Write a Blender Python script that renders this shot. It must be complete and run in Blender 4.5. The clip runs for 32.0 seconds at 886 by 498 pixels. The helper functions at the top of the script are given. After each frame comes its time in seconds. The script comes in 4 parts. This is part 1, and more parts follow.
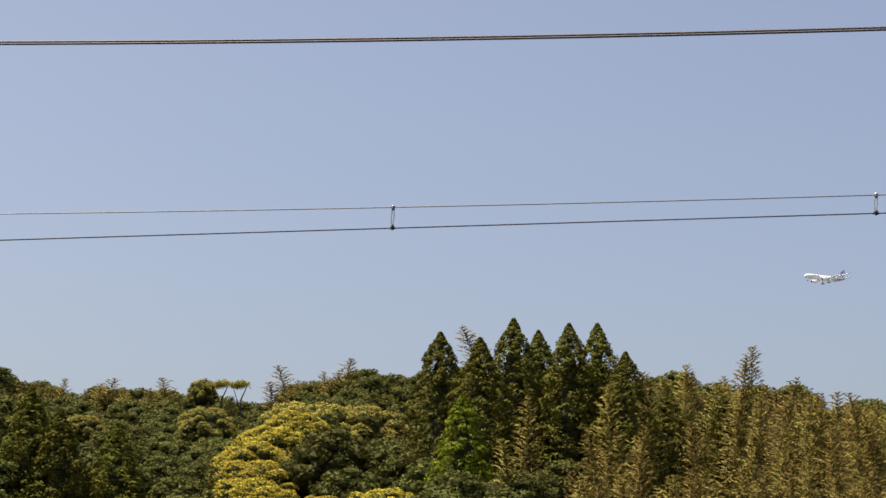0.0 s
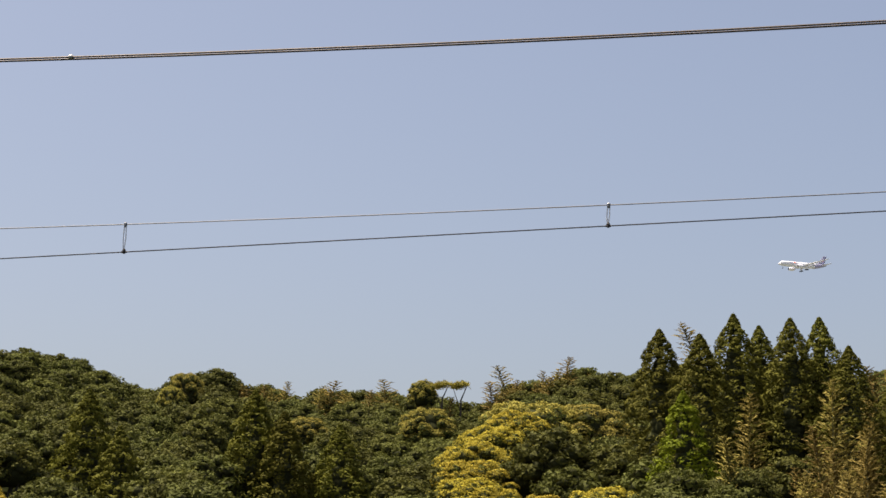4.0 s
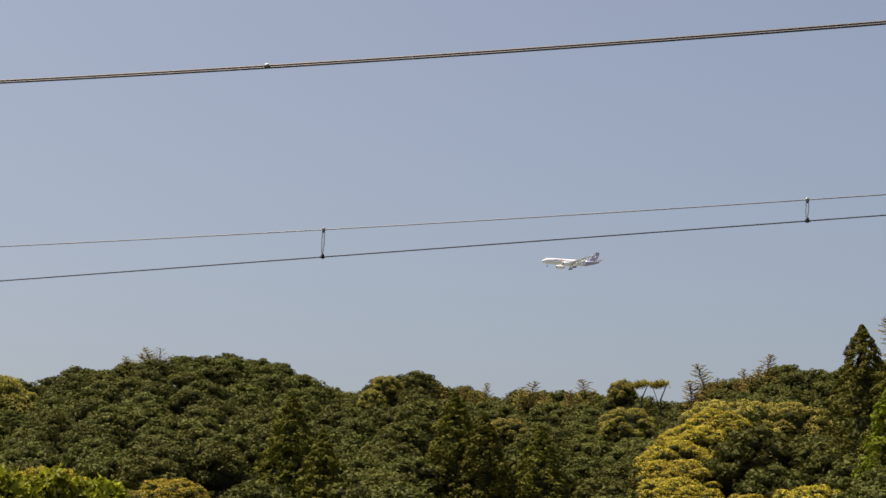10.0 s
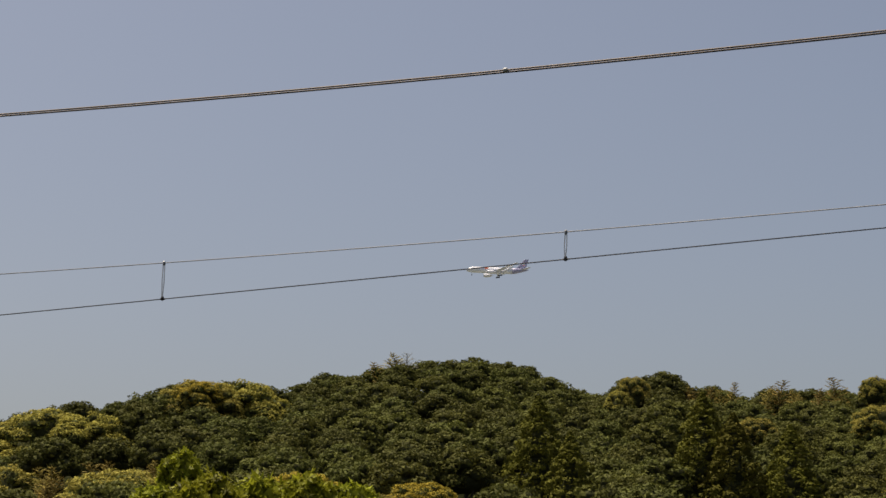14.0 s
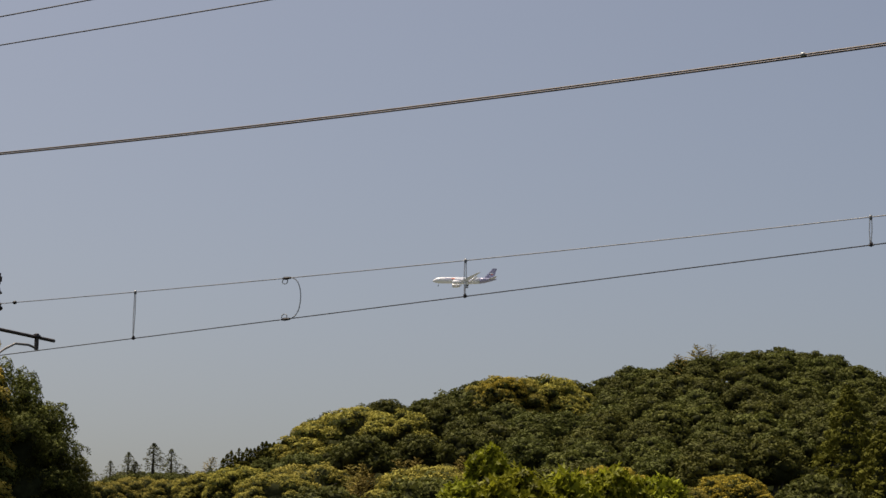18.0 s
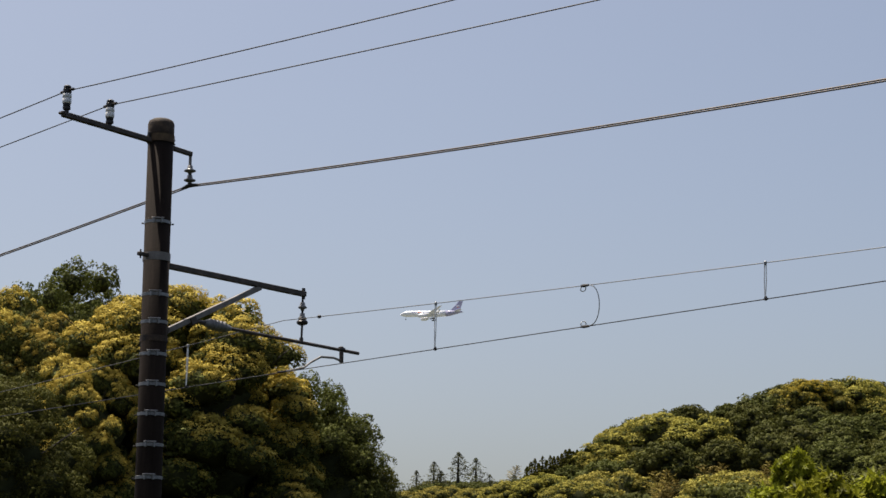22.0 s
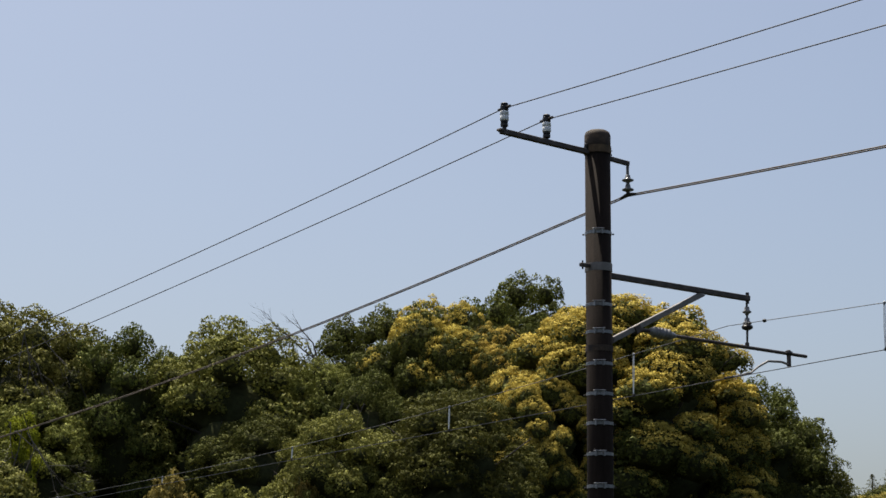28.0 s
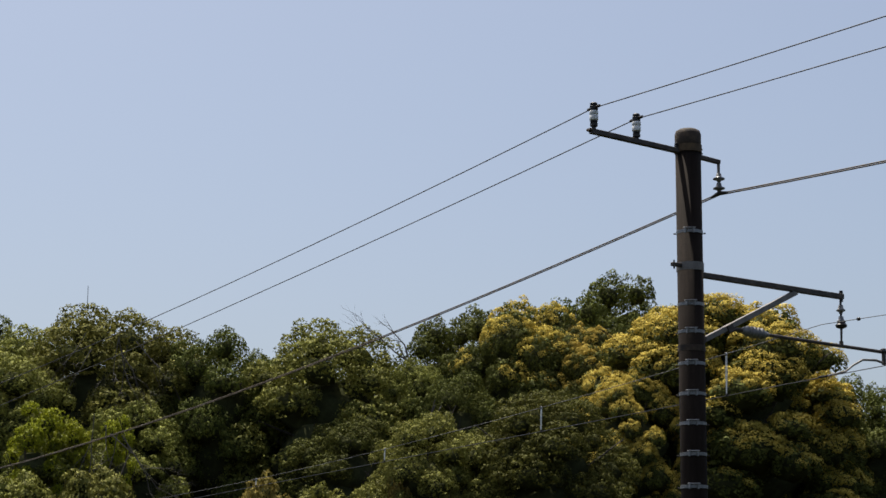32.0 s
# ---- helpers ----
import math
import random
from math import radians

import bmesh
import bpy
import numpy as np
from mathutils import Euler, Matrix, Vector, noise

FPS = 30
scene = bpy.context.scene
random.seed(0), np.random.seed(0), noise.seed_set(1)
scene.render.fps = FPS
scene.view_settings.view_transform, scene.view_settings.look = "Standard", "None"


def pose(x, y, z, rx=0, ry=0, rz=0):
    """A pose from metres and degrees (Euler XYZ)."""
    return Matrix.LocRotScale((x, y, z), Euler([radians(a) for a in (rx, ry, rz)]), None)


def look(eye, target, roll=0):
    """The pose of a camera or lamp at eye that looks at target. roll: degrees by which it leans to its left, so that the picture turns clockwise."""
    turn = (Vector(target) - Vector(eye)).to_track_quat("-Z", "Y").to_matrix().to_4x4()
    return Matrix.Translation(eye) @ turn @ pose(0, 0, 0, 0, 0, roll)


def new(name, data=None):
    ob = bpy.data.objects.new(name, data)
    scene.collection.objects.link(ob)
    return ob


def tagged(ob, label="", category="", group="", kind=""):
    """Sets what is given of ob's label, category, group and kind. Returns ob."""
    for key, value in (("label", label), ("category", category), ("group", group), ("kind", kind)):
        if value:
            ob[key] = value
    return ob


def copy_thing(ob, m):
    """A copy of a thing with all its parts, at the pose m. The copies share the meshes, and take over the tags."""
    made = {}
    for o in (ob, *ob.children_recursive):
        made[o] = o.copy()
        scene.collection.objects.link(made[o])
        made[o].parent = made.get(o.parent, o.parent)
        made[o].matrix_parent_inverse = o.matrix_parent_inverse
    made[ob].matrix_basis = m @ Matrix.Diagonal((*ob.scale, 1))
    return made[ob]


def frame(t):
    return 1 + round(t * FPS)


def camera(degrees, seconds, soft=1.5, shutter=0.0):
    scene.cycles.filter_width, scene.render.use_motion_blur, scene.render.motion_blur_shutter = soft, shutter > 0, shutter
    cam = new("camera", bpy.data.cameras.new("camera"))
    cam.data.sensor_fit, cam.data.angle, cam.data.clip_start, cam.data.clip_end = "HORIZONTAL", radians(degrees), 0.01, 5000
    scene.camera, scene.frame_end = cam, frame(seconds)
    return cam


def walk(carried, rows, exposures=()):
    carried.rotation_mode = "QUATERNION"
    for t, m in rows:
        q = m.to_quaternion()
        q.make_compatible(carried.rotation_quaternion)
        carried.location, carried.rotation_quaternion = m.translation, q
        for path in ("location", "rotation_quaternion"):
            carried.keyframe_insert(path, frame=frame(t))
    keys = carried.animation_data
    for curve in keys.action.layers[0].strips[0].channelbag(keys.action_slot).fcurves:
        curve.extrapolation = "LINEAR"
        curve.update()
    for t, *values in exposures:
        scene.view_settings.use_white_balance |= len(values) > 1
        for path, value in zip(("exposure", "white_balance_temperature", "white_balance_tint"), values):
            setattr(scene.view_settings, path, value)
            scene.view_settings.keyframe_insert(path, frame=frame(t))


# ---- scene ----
# ---- camera: on a tripod beside the line, panning left after the aircraft ----
CAM_Z = 1.6
cam = camera(25.04, 32.0, soft=1.5)
PAN = [  # seconds, turn to the left of the line's perpendicular, tilt up
    (0, 5.250, 11.593),
    (0.5, 5.493, 11.569),
    (1, 6.033, 11.528),
    (1.5, 7.484, 11.509),
    (2, 8.955, 11.520),
    (2.5, 10.005, 11.531),
    (3, 10.625, 11.535),
    (3.5, 11.166, 11.531),
    (5.5, 12.096, 11.494),
    (6, 12.168, 11.479),
    (6.5, 12.443, 11.476),
    (7, 12.942, 11.459),
    (7.5, 13.685, 11.453),
    (8, 14.072, 11.454),
    (8.5, 14.453, 11.465),
    (9, 15.285, 11.465),
    (9.5, 16.313, 11.480),
    (10, 17.326, 11.501),
    (10.5, 18.067, 11.508),
    (11, 18.841, 11.502),
    (11.5, 19.903, 11.507),
    (12, 20.809, 11.518),
    (12.5, 21.665, 11.517),
    (13, 22.691, 11.519),
    (13.5, 23.507, 11.517),
    (15.5, 27.622, 11.526),
    (16, 28.596, 11.523),
    (16.5, 29.859, 11.520),
    (17, 31.141, 11.476),
    (17.5, 32.268, 11.395),
    (18, 33.198, 11.282),
    (18.5, 34.467, 11.222),
    (19, 35.806, 11.292),
    (19.5, 36.947, 11.328),
    (20, 37.859, 11.355),
    (20.5, 38.794, 11.400),
    (21, 39.665, 11.413),
    (21.5, 40.638, 11.416),
    (22, 41.887, 11.427),
    (22.5, 43.146, 11.437),
    (23, 44.148, 11.450),
    (23.5, 45.270, 11.460),
    (24, 46.134, 11.469),
    (24.5, 47.032, 11.479),
    (25, 48.135, 11.494),
    (25.5, 49.494, 11.508),
    (27.5, 53.521, 11.549),
    (28, 54.757, 11.555),
    (28.5, 56.162, 11.559),
    (29, 57.194, 11.559),
    (29.5, 57.594, 11.570),
    (30, 57.541, 11.571),
    (30.5, 57.454, 11.569),
    (31, 57.407, 11.569),
    (31.5, 57.407, 11.569),
    (32, 57.409, 11.569),
]
EXPOSURES = [(0, 0.66, 6950, 13), (7.5, 0.61, 7250, 14), (9.5, 0.46, 7220, 12), (12, 0.15, 7260, 13), (15.5, 0.06, 7240, 12),
             (17.5, 0.04, 7280, 12), (19.5, 0.05, 7250, 12), (20.5, 0.13, 7130, 12), (21.5, 0.30, 6980, 11), (22.5, 0.41, 6690, 9.5),
             (25.5, 0.43, 6590, 8.2), (28, 0.42, 6560, 7.8), (32, 0.42, 6560, 7.8)]
walk(cam, [(t, pose(0, 0, CAM_Z, 90 + tilt, 0, turn) @ pose(0, 0, 0, 0, 0, 0.41)) for t, turn, tilt in PAN], EXPOSURES)

# ---- light: hazy spring midday ----
SUN_AZ, SUN_EL = -88.0, 71.0
sun_dir = Vector((math.sin(radians(SUN_AZ)) * math.cos(radians(SUN_EL)),
                  math.cos(radians(SUN_AZ)) * math.cos(radians(SUN_EL)), math.sin(radians(SUN_EL))))
world = bpy.data.worlds.new("sky")
scene.world = world
world.use_nodes = True
wn = world.node_tree
for n in list(wn.nodes):
    wn.nodes.remove(n)
sky = wn.nodes.new("ShaderNodeTexSky")
sky.sky_type = "NISHITA"
sky.sun_disc = False
sky.sun_elevation, sky.sun_rotation = radians(SUN_EL), radians(SUN_AZ % 360)
sky.air_density, sky.dust_density, sky.ozone_density = 0.8, 4.0, 0.3
wbg = wn.nodes.new("ShaderNodeBackground")
wbg.inputs["Strength"].default_value = 0.109
wout = wn.nodes.new("ShaderNodeOutputWorld")
wn.links.new(sky.outputs[0], wbg.inputs[0])
wn.links.new(wbg.outputs[0], wout.inputs[0])
sun = bpy.data.lights.new("sun", "SUN")
sun.energy, sun.angle, sun.color = 5.0, radians(0.6), (1.0, 0.95, 0.86)
new("sun", sun).matrix_world = look(sun_dir * 80, (0, 0, 0))

# ---- materials ----
def node(nt, kind, **sockets):
    n = nt.nodes.new(kind)
    for key, value in sockets.items():
        n.inputs[key.replace("_", " ")].default_value = value
    return n


def base_mat(name, rough=0.6, metal=0.0):
    m = bpy.data.materials.new(name)
    m.use_nodes = True
    nt = m.node_tree
    b = nt.nodes["Principled BSDF"]
    b.inputs["Roughness"].default_value, b.inputs["Metallic"].default_value = rough, metal
    return m, nt, b


def ramp(nt, fac, stops):
    r = nt.nodes.new("ShaderNodeValToRGB")
    e = r.color_ramp.elements
    while len(e) < len(stops):
        e.new(0.5)
    for el, (p, c) in zip(e, stops):
        el.position, el.color = p, (*c, 1)
    nt.links.new(fac, r.inputs[0])
    return r.outputs[0]


def leaf_mat(name, shade, thin=0.32, rough=0.5, tint=0.16, hue=0.010, vary=1.0):
    """Leaves: every leaf its own shade, every tree a little lighter or darker, some light through the blade."""
    m, nt, b = base_mat(name, rough)
    b.inputs["Specular IOR Level"].default_value = 0.05
    geo = nt.nodes.new("ShaderNodeNewGeometry")
    info = nt.nodes.new("ShaderNodeObjectInfo")
    col = ramp(nt, geo.outputs["Random Per Island"], [(p, tuple(v * (1 + vary * k) for v in shade)) for p, k in ((0, -0.45), (0.4, -0.15), (0.75, 0.1), (1, 0.65))])
    hsv = nt.nodes.new("ShaderNodeHueSaturation")
    for out, lo, hi in (("Hue", 0.5 - hue, 0.5 + hue), ("Value", 1 - tint, 1 + tint)):
        mr = nt.nodes.new("ShaderNodeMapRange")
        mr.inputs["To Min"].default_value, mr.inputs["To Max"].default_value = lo, hi
        nt.links.new(info.outputs["Random"], mr.inputs["Value"])
        nt.links.new(mr.outputs[0], hsv.inputs[out])
    nt.links.new(col, hsv.inputs["Color"])
    nt.links.new(hsv.outputs[0], b.inputs["Base Color"])
    tr = nt.nodes.new("ShaderNodeBsdfTranslucent")
    nt.links.new(hsv.outputs[0], tr.inputs[0])
    mix = nt.nodes.new("ShaderNodeMixShader")
    mix.inputs[0].default_value = thin
    nt.links.new(b.outputs[0], mix.inputs[1])
    nt.links.new(tr.outputs[0], mix.inputs[2])
    nt.links.new(mix.outputs[0], nt.nodes["Material Output"].inputs[0])
    return m


def worn_mat(name, shades, scale=6.0, rough=0.7, metal=0.0, bump=0.15, streak=(1, 1, 1), fine=60.0):
    """Weathered solid: two scales of noise in colour and relief."""
    m, nt, b = base_mat(name, rough, metal)
    tc = nt.nodes.new("ShaderNodeTexCoord")
    mp = nt.nodes.new("ShaderNodeMapping")
    mp.inputs["Scale"].default_value = streak
    nt.links.new(tc.outputs["Object"], mp.inputs[0])
    n1 = node(nt, "ShaderNodeTexNoise", Scale=scale, Detail=6.0, Roughness=0.6)
    n2 = node(nt, "ShaderNodeTexNoise", Scale=fine, Detail=3.0)
    nt.links.new(mp.outputs[0], n1.inputs["Vector"])
    nt.links.new(tc.outputs["Object"], n2.inputs["Vector"])
    n = len(shades)
    c1 = ramp(nt, n1.outputs["Fac"], [(0.3 + 0.4 * i / max(1, n - 1), c) for i, c in enumerate(shades)])
    mixc = nt.nodes.new("ShaderNodeMixRGB")
    mixc.blend_type = "OVERLAY"
    mixc.inputs[0].default_value = 0.35
    nt.links.new(c1, mixc.inputs[1])
    nt.links.new(n2.outputs["Fac"], mixc.inputs[2])
    nt.links.new(mixc.outputs[0], b.inputs["Base Color"])
    bp = nt.nodes.new("ShaderNodeBump")
    bp.inputs["Strength"].default_value, bp.inputs["Distance"].default_value = bump, 0.01
    nt.links.new(n2.outputs["Fac"], bp.inputs["Height"])
    nt.links.new(bp.outputs[0], b.inputs["Normal"])
    return m


M_OAK = leaf_mat("oak leaves", (0.082, 0.087, 0.021), thin=0.2, rough=0.65, vary=0.7)
M_OAKL = leaf_mat("light oak leaves", (0.102, 0.106, 0.025), thin=0.22, rough=0.65, vary=0.7)
M_CEDAR = leaf_mat("cedar needles", (0.104, 0.102, 0.016), thin=0.12, rough=0.7, vary=0.45)
M_CYPRESS = leaf_mat("cypress sprays", (0.090, 0.086, 0.012), thin=0.12, rough=0.7, vary=0.45)
M_SPRUCE = leaf_mat("grey green conifer sprays", (0.110, 0.112, 0.058), thin=0.15, rough=0.7)
M_VIVID = leaf_mat("fresh cedar sprays", (0.130, 0.155, 0.010), thin=0.2, rough=0.65, vary=0.45)
M_BLOOM = leaf_mat("golden chinquapin blossom", (0.368, 0.288, 0.042), thin=0.2, rough=0.75, vary=0.38)
M_GOLDEN = leaf_mat("ochre chinquapin blossom", (0.500, 0.388, 0.078), thin=0.14, rough=0.75, vary=0.3)
M_OLIVE = leaf_mat("yellow green chinquapin blossom", (0.311, 0.270, 0.059), thin=0.2, rough=0.75, vary=0.38)
M_CAST = leaf_mat("chinquapin leaves", (0.095, 0.104, 0.025), thin=0.15, rough=0.65)
M_BAMBOO = leaf_mat("bamboo leaves", (0.207, 0.162, 0.044), thin=0.25, tint=0.2, hue=0.014, rough=0.65)
M_FRESH = leaf_mat("fresh leaves", (0.211, 0.223, 0.018), thin=0.35, rough=0.45)
M_SPRING = leaf_mat("spring leaves", (0.121, 0.138, 0.030), thin=0.18, rough=0.6)
M_WARM = leaf_mat("sunny oak leaves", (0.186, 0.186, 0.045), thin=0.18, rough=0.6)
# dark tone for crown cores: the shade among the leaves put into the colour
M_INNER = worn_mat("inner crown with painted shade", [(0.034, 0.035, 0.018), (0.047, 0.050, 0.023), (0.065, 0.068, 0.030)], 2.5, 0.95, bump=0.5, fine=7.0)
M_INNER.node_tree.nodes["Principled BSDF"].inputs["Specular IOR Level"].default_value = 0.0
M_BARK = worn_mat("bark", [(0.025, 0.020, 0.016), (0.050, 0.041, 0.033), (0.085, 0.073, 0.060)], 5.0, 0.85, bump=0.5, streak=(3, 3, 0.6))
M_DEAD = worn_mat("bleached dead wood", [(0.07, 0.060, 0.052), (0.13, 0.115, 0.10)], 8.0, 0.8, bump=0.3)
M_PALE = worn_mat("pale lichened twigs", [(0.26, 0.25, 0.19), (0.38, 0.36, 0.28)], 8.0, 0.8, bump=0.3)
M_CULM = worn_mat("bamboo culm", [(0.13, 0.15, 0.05), (0.22, 0.22, 0.09)], 4.0, 0.45, bump=0.1)
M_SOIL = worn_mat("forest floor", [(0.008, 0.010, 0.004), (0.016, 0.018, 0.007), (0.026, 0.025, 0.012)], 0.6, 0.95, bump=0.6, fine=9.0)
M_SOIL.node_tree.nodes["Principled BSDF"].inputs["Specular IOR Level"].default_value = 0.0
# added pale tone for unseen far land, to throw light up at the aircraft
M_BOUNCE = worn_mat("pale bounce ground", [(0.07, 0.08, 0.06), (0.11, 0.12, 0.095), (0.16, 0.16, 0.14)], 0.4, 0.95, bump=0.4, fine=6.0)
M_CONC = worn_mat("brownish concrete", [(0.012, 0.008, 0.006), (0.019, 0.013, 0.010), (0.029, 0.020, 0.015)], 2.2, 0.85, bump=0.35, streak=(4, 4, 0.5))
M_CAP = worn_mat("rusted steel cap", [(0.020, 0.014, 0.010), (0.042, 0.026, 0.016), (0.085, 0.055, 0.032)], 9.0, 0.8, bump=0.4)
M_RUST = worn_mat("rusted strap", [(0.060, 0.038, 0.020), (0.125, 0.080, 0.042)], 9.0, 0.85, bump=0.2)
M_STEEL = worn_mat("weathered steel", [(0.040, 0.033, 0.029), (0.072, 0.058, 0.050), (0.110, 0.088, 0.074)], 9.0, 0.6, 0.4, bump=0.2)
M_ZINC = worn_mat("galvanised steel", [(0.18, 0.185, 0.19), (0.30, 0.305, 0.31)], 20.0, 0.45, 0.6, bump=0.1)
M_STRUT = worn_mat("faded grey paint", [(0.13, 0.12, 0.11), (0.22, 0.20, 0.185)], 10.0, 0.6, 0.2, bump=0.2)
M_PORC = worn_mat("white porcelain", [(0.62, 0.63, 0.62), (0.78, 0.78, 0.76)], 12.0, 0.18, bump=0.03)
M_PORCD = worn_mat("grey porcelain", [(0.124, 0.124, 0.124), (0.223, 0.220, 0.214)], 14.0, 0.3, bump=0.05)
M_BROWN = worn_mat("dark iron fitting", [(0.014, 0.012, 0.012), (0.035, 0.030, 0.028)], 20.0, 0.45, 0.3, bump=0.1)
M_WIRE = worn_mat("dark stranded wire", [(0.055, 0.052, 0.052), (0.100, 0.094, 0.092)], 30.0, 0.55, 0.5, bump=0.2)
M_CONTACT = worn_mat("weathered contact wire", [(0.085, 0.081, 0.078), (0.150, 0.143, 0.137)], 30.0, 0.5, 0.3, bump=0.2)
M_COPPER = worn_mat("browned copper wire", [(0.106, 0.084, 0.067), (0.170, 0.136, 0.108)], 30.0, 0.5, 0.2, bump=0.2)
M_BRIGHT = worn_mat("pale dropper wire", [(0.78, 0.78, 0.77), (0.88, 0.88, 0.86)], 30.0, 0.35, 0.1, bump=0.05)
M_LEAD = worn_mat("tinned copper lead", [(0.34, 0.35, 0.34), (0.48, 0.48, 0.46)], 25.0, 0.45, 0.2, bump=0.05)
M_WHITE = worn_mat("white aircraft paint", [(0.76, 0.77, 0.82), (0.82, 0.83, 0.87)], 0.3, 0.3, bump=0.0, fine=2.0)
# violet livery, lightened in its colour to stand in for haze over the distance
M_HAZED_PURPLE = worn_mat("violet aircraft paint paled by haze", [(0.340, 0.335, 0.480), (0.360, 0.350, 0.500)], 0.3, 0.3, bump=0.0, fine=2.0)
M_ORANGE = worn_mat("orange red aircraft paint", [(0.75, 0.13, 0.03), (0.82, 0.17, 0.05)], 0.3, 0.3, bump=0.0, fine=2.0)
M_WING = worn_mat("grey aircraft paint", [(0.60, 0.62, 0.72), (0.66, 0.68, 0.77)], 0.2, 0.35, bump=0.0, fine=2.0)
M_DARK = worn_mat("black rubber and glass", [(0.015, 0.015, 0.018), (0.03, 0.03, 0.035)], 3.0, 0.4, bump=0.0)
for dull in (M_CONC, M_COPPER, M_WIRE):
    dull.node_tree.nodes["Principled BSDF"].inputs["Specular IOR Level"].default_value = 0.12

# ---- mesh helpers ----
def part(name, geo, material, parent=None, label="", smooth=False):
    """One mesh object from a bmesh or from (verts, faces), under a thing or a part."""
    me = bpy.data.meshes.new(name)
    if isinstance(geo, bmesh.types.BMesh):
        geo.to_mesh(me)
        geo.free()
    else:
        me.from_pydata([tuple(v) for v in geo[0]], [], [tuple(f) for f in geo[1]])
    me.materials.append(material)
    if smooth:
        me.polygons.foreach_set("use_smooth", [True] * len(me.polygons))
    me.update()
    ob = new(name, me)
    if parent is not None:
        ob.parent = parent
    if label:
        ob["label"] = label
    return ob


def thing(name, label, category, group="", at=(0, 0, 0), kind=""):
    ob = new(name)
    ob.empty_display_size = 0.3
    ob.location = at
    return tagged(ob, label, category, group, kind)


def join(*pieces):
    verts, faces = [], []
    for v, f in pieces:
        k = len(verts)
        verts += [tuple(p) for p in v]
        faces += [tuple(i + k for i in q) for q in f]
    return verts, faces


def tube(path, radii, sides=6, cap=True):
    """A tapering tube along a path of points."""
    path = [Vector(p) for p in path]
    if not hasattr(radii, "__len__"):
        radii = [radii] * len(path)
    verts, faces = [], []
    ref = Vector((0, 0, 1)) if abs((path[-1] - path[0]).normalized().z) < 0.9 else Vector((1, 0, 0))
    for i, p in enumerate(path):
        d = (path[min(i + 1, len(path) - 1)] - path[max(i - 1, 0)]).normalized()
        a = d.cross(ref).normalized()
        b = d.cross(a)
        for k in range(sides):
            w = 2 * math.pi * k / sides
            verts.append(p + (a * math.cos(w) + b * math.sin(w)) * radii[i])
    for i in range(len(path) - 1):
        for k in range(sides):
            k2 = (k + 1) % sides
            faces.append((i * sides + k, i * sides + k2, (i + 1) * sides + k2, (i + 1) * sides + k))
    if cap:
        faces.append(tuple(range(sides - 1, -1, -1)))
        n = (len(path) - 1) * sides
        faces.append(tuple(range(n, n + sides)))
    return verts, faces


def lathe(profile, sides=16, origin=(0, 0, 0), axis=(0, 0, 1)):
    """A turned solid from (radius, height) pairs along an axis."""
    q = Vector((0, 0, 1)).rotation_difference(Vector(axis))
    o = Vector(origin)
    verts, faces = [], []
    for r, h in profile:
        for k in range(sides):
            w = 2 * math.pi * k / sides
            verts.append(o + q @ Vector((r * math.cos(w), r * math.sin(w), h)))
    for i in range(len(profile) - 1):
        for k in range(sides):
            k2 = (k + 1) % sides
            faces.append((i * sides + k, i * sides + k2, (i + 1) * sides + k2, (i + 1) * sides + k))
    faces.append(tuple(range(sides - 1, -1, -1)))
    n = (len(profile) - 1) * sides
    faces.append(tuple(range(n, n + sides)))
    return verts, faces


def bar(a, b, w, h, bevel=0.006):
    """A bevelled rectangular bar from a to b, w wide and h high."""
    a, b = Vector(a), Vector(b)
    bm = bmesh.new()
    bmesh.ops.create_cube(bm, size=1)
    d = (b - a)
    bmesh.ops.scale(bm, vec=(w, d.length, h), verts=bm.verts)
    if bevel:
        bmesh.ops.bevel(bm, geom=bm.edges[:], offset=bevel, segments=1, affect="EDGES")
    up = Vector((0, 0, 1)) if abs(d.normalized().z) < 0.95 else Vector((1, 0, 0))
    y = d.normalized()
    x = y.cross(up).normalized()
    z = x.cross(y)
    m = Matrix((x, y, z)).transposed().to_4x4()
    m.translation = (a + b) / 2
    bmesh.ops.transform(bm, matrix=m, verts=bm.verts)
    return bm


def tri_mesh(name, V, F, material, parent, label="", soft=None):
    """Triangles from arrays; soft: a facing for each corner, to shade a puff of leaves as one rounded mass."""
    me = bpy.data.meshes.new(name)
    n = len(F)
    me.vertices.add(len(V))
    me.vertices.foreach_set("co", np.asarray(V, dtype=np.float32).reshape(-1))
    me.loops.add(3 * n)
    me.loops.foreach_set("vertex_index", np.asarray(F, dtype=np.int32).reshape(-1))
    me.polygons.add(n)
    me.polygons.foreach_set("loop_start", np.arange(0, 3 * n, 3, dtype=np.int32))
    me.polygons.foreach_set("loop_total", np.full(n, 3, dtype=np.int32))
    me.materials.append(material)
    me.update(calc_edges=True)
    if soft is not None:
        me.polygons.foreach_set("use_smooth", np.ones(n, dtype=bool))
        me.normals_split_custom_set(soft.tolist())
    ob = new(name, me)
    ob.parent = parent
    if label:
        ob["label"] = label
    return ob


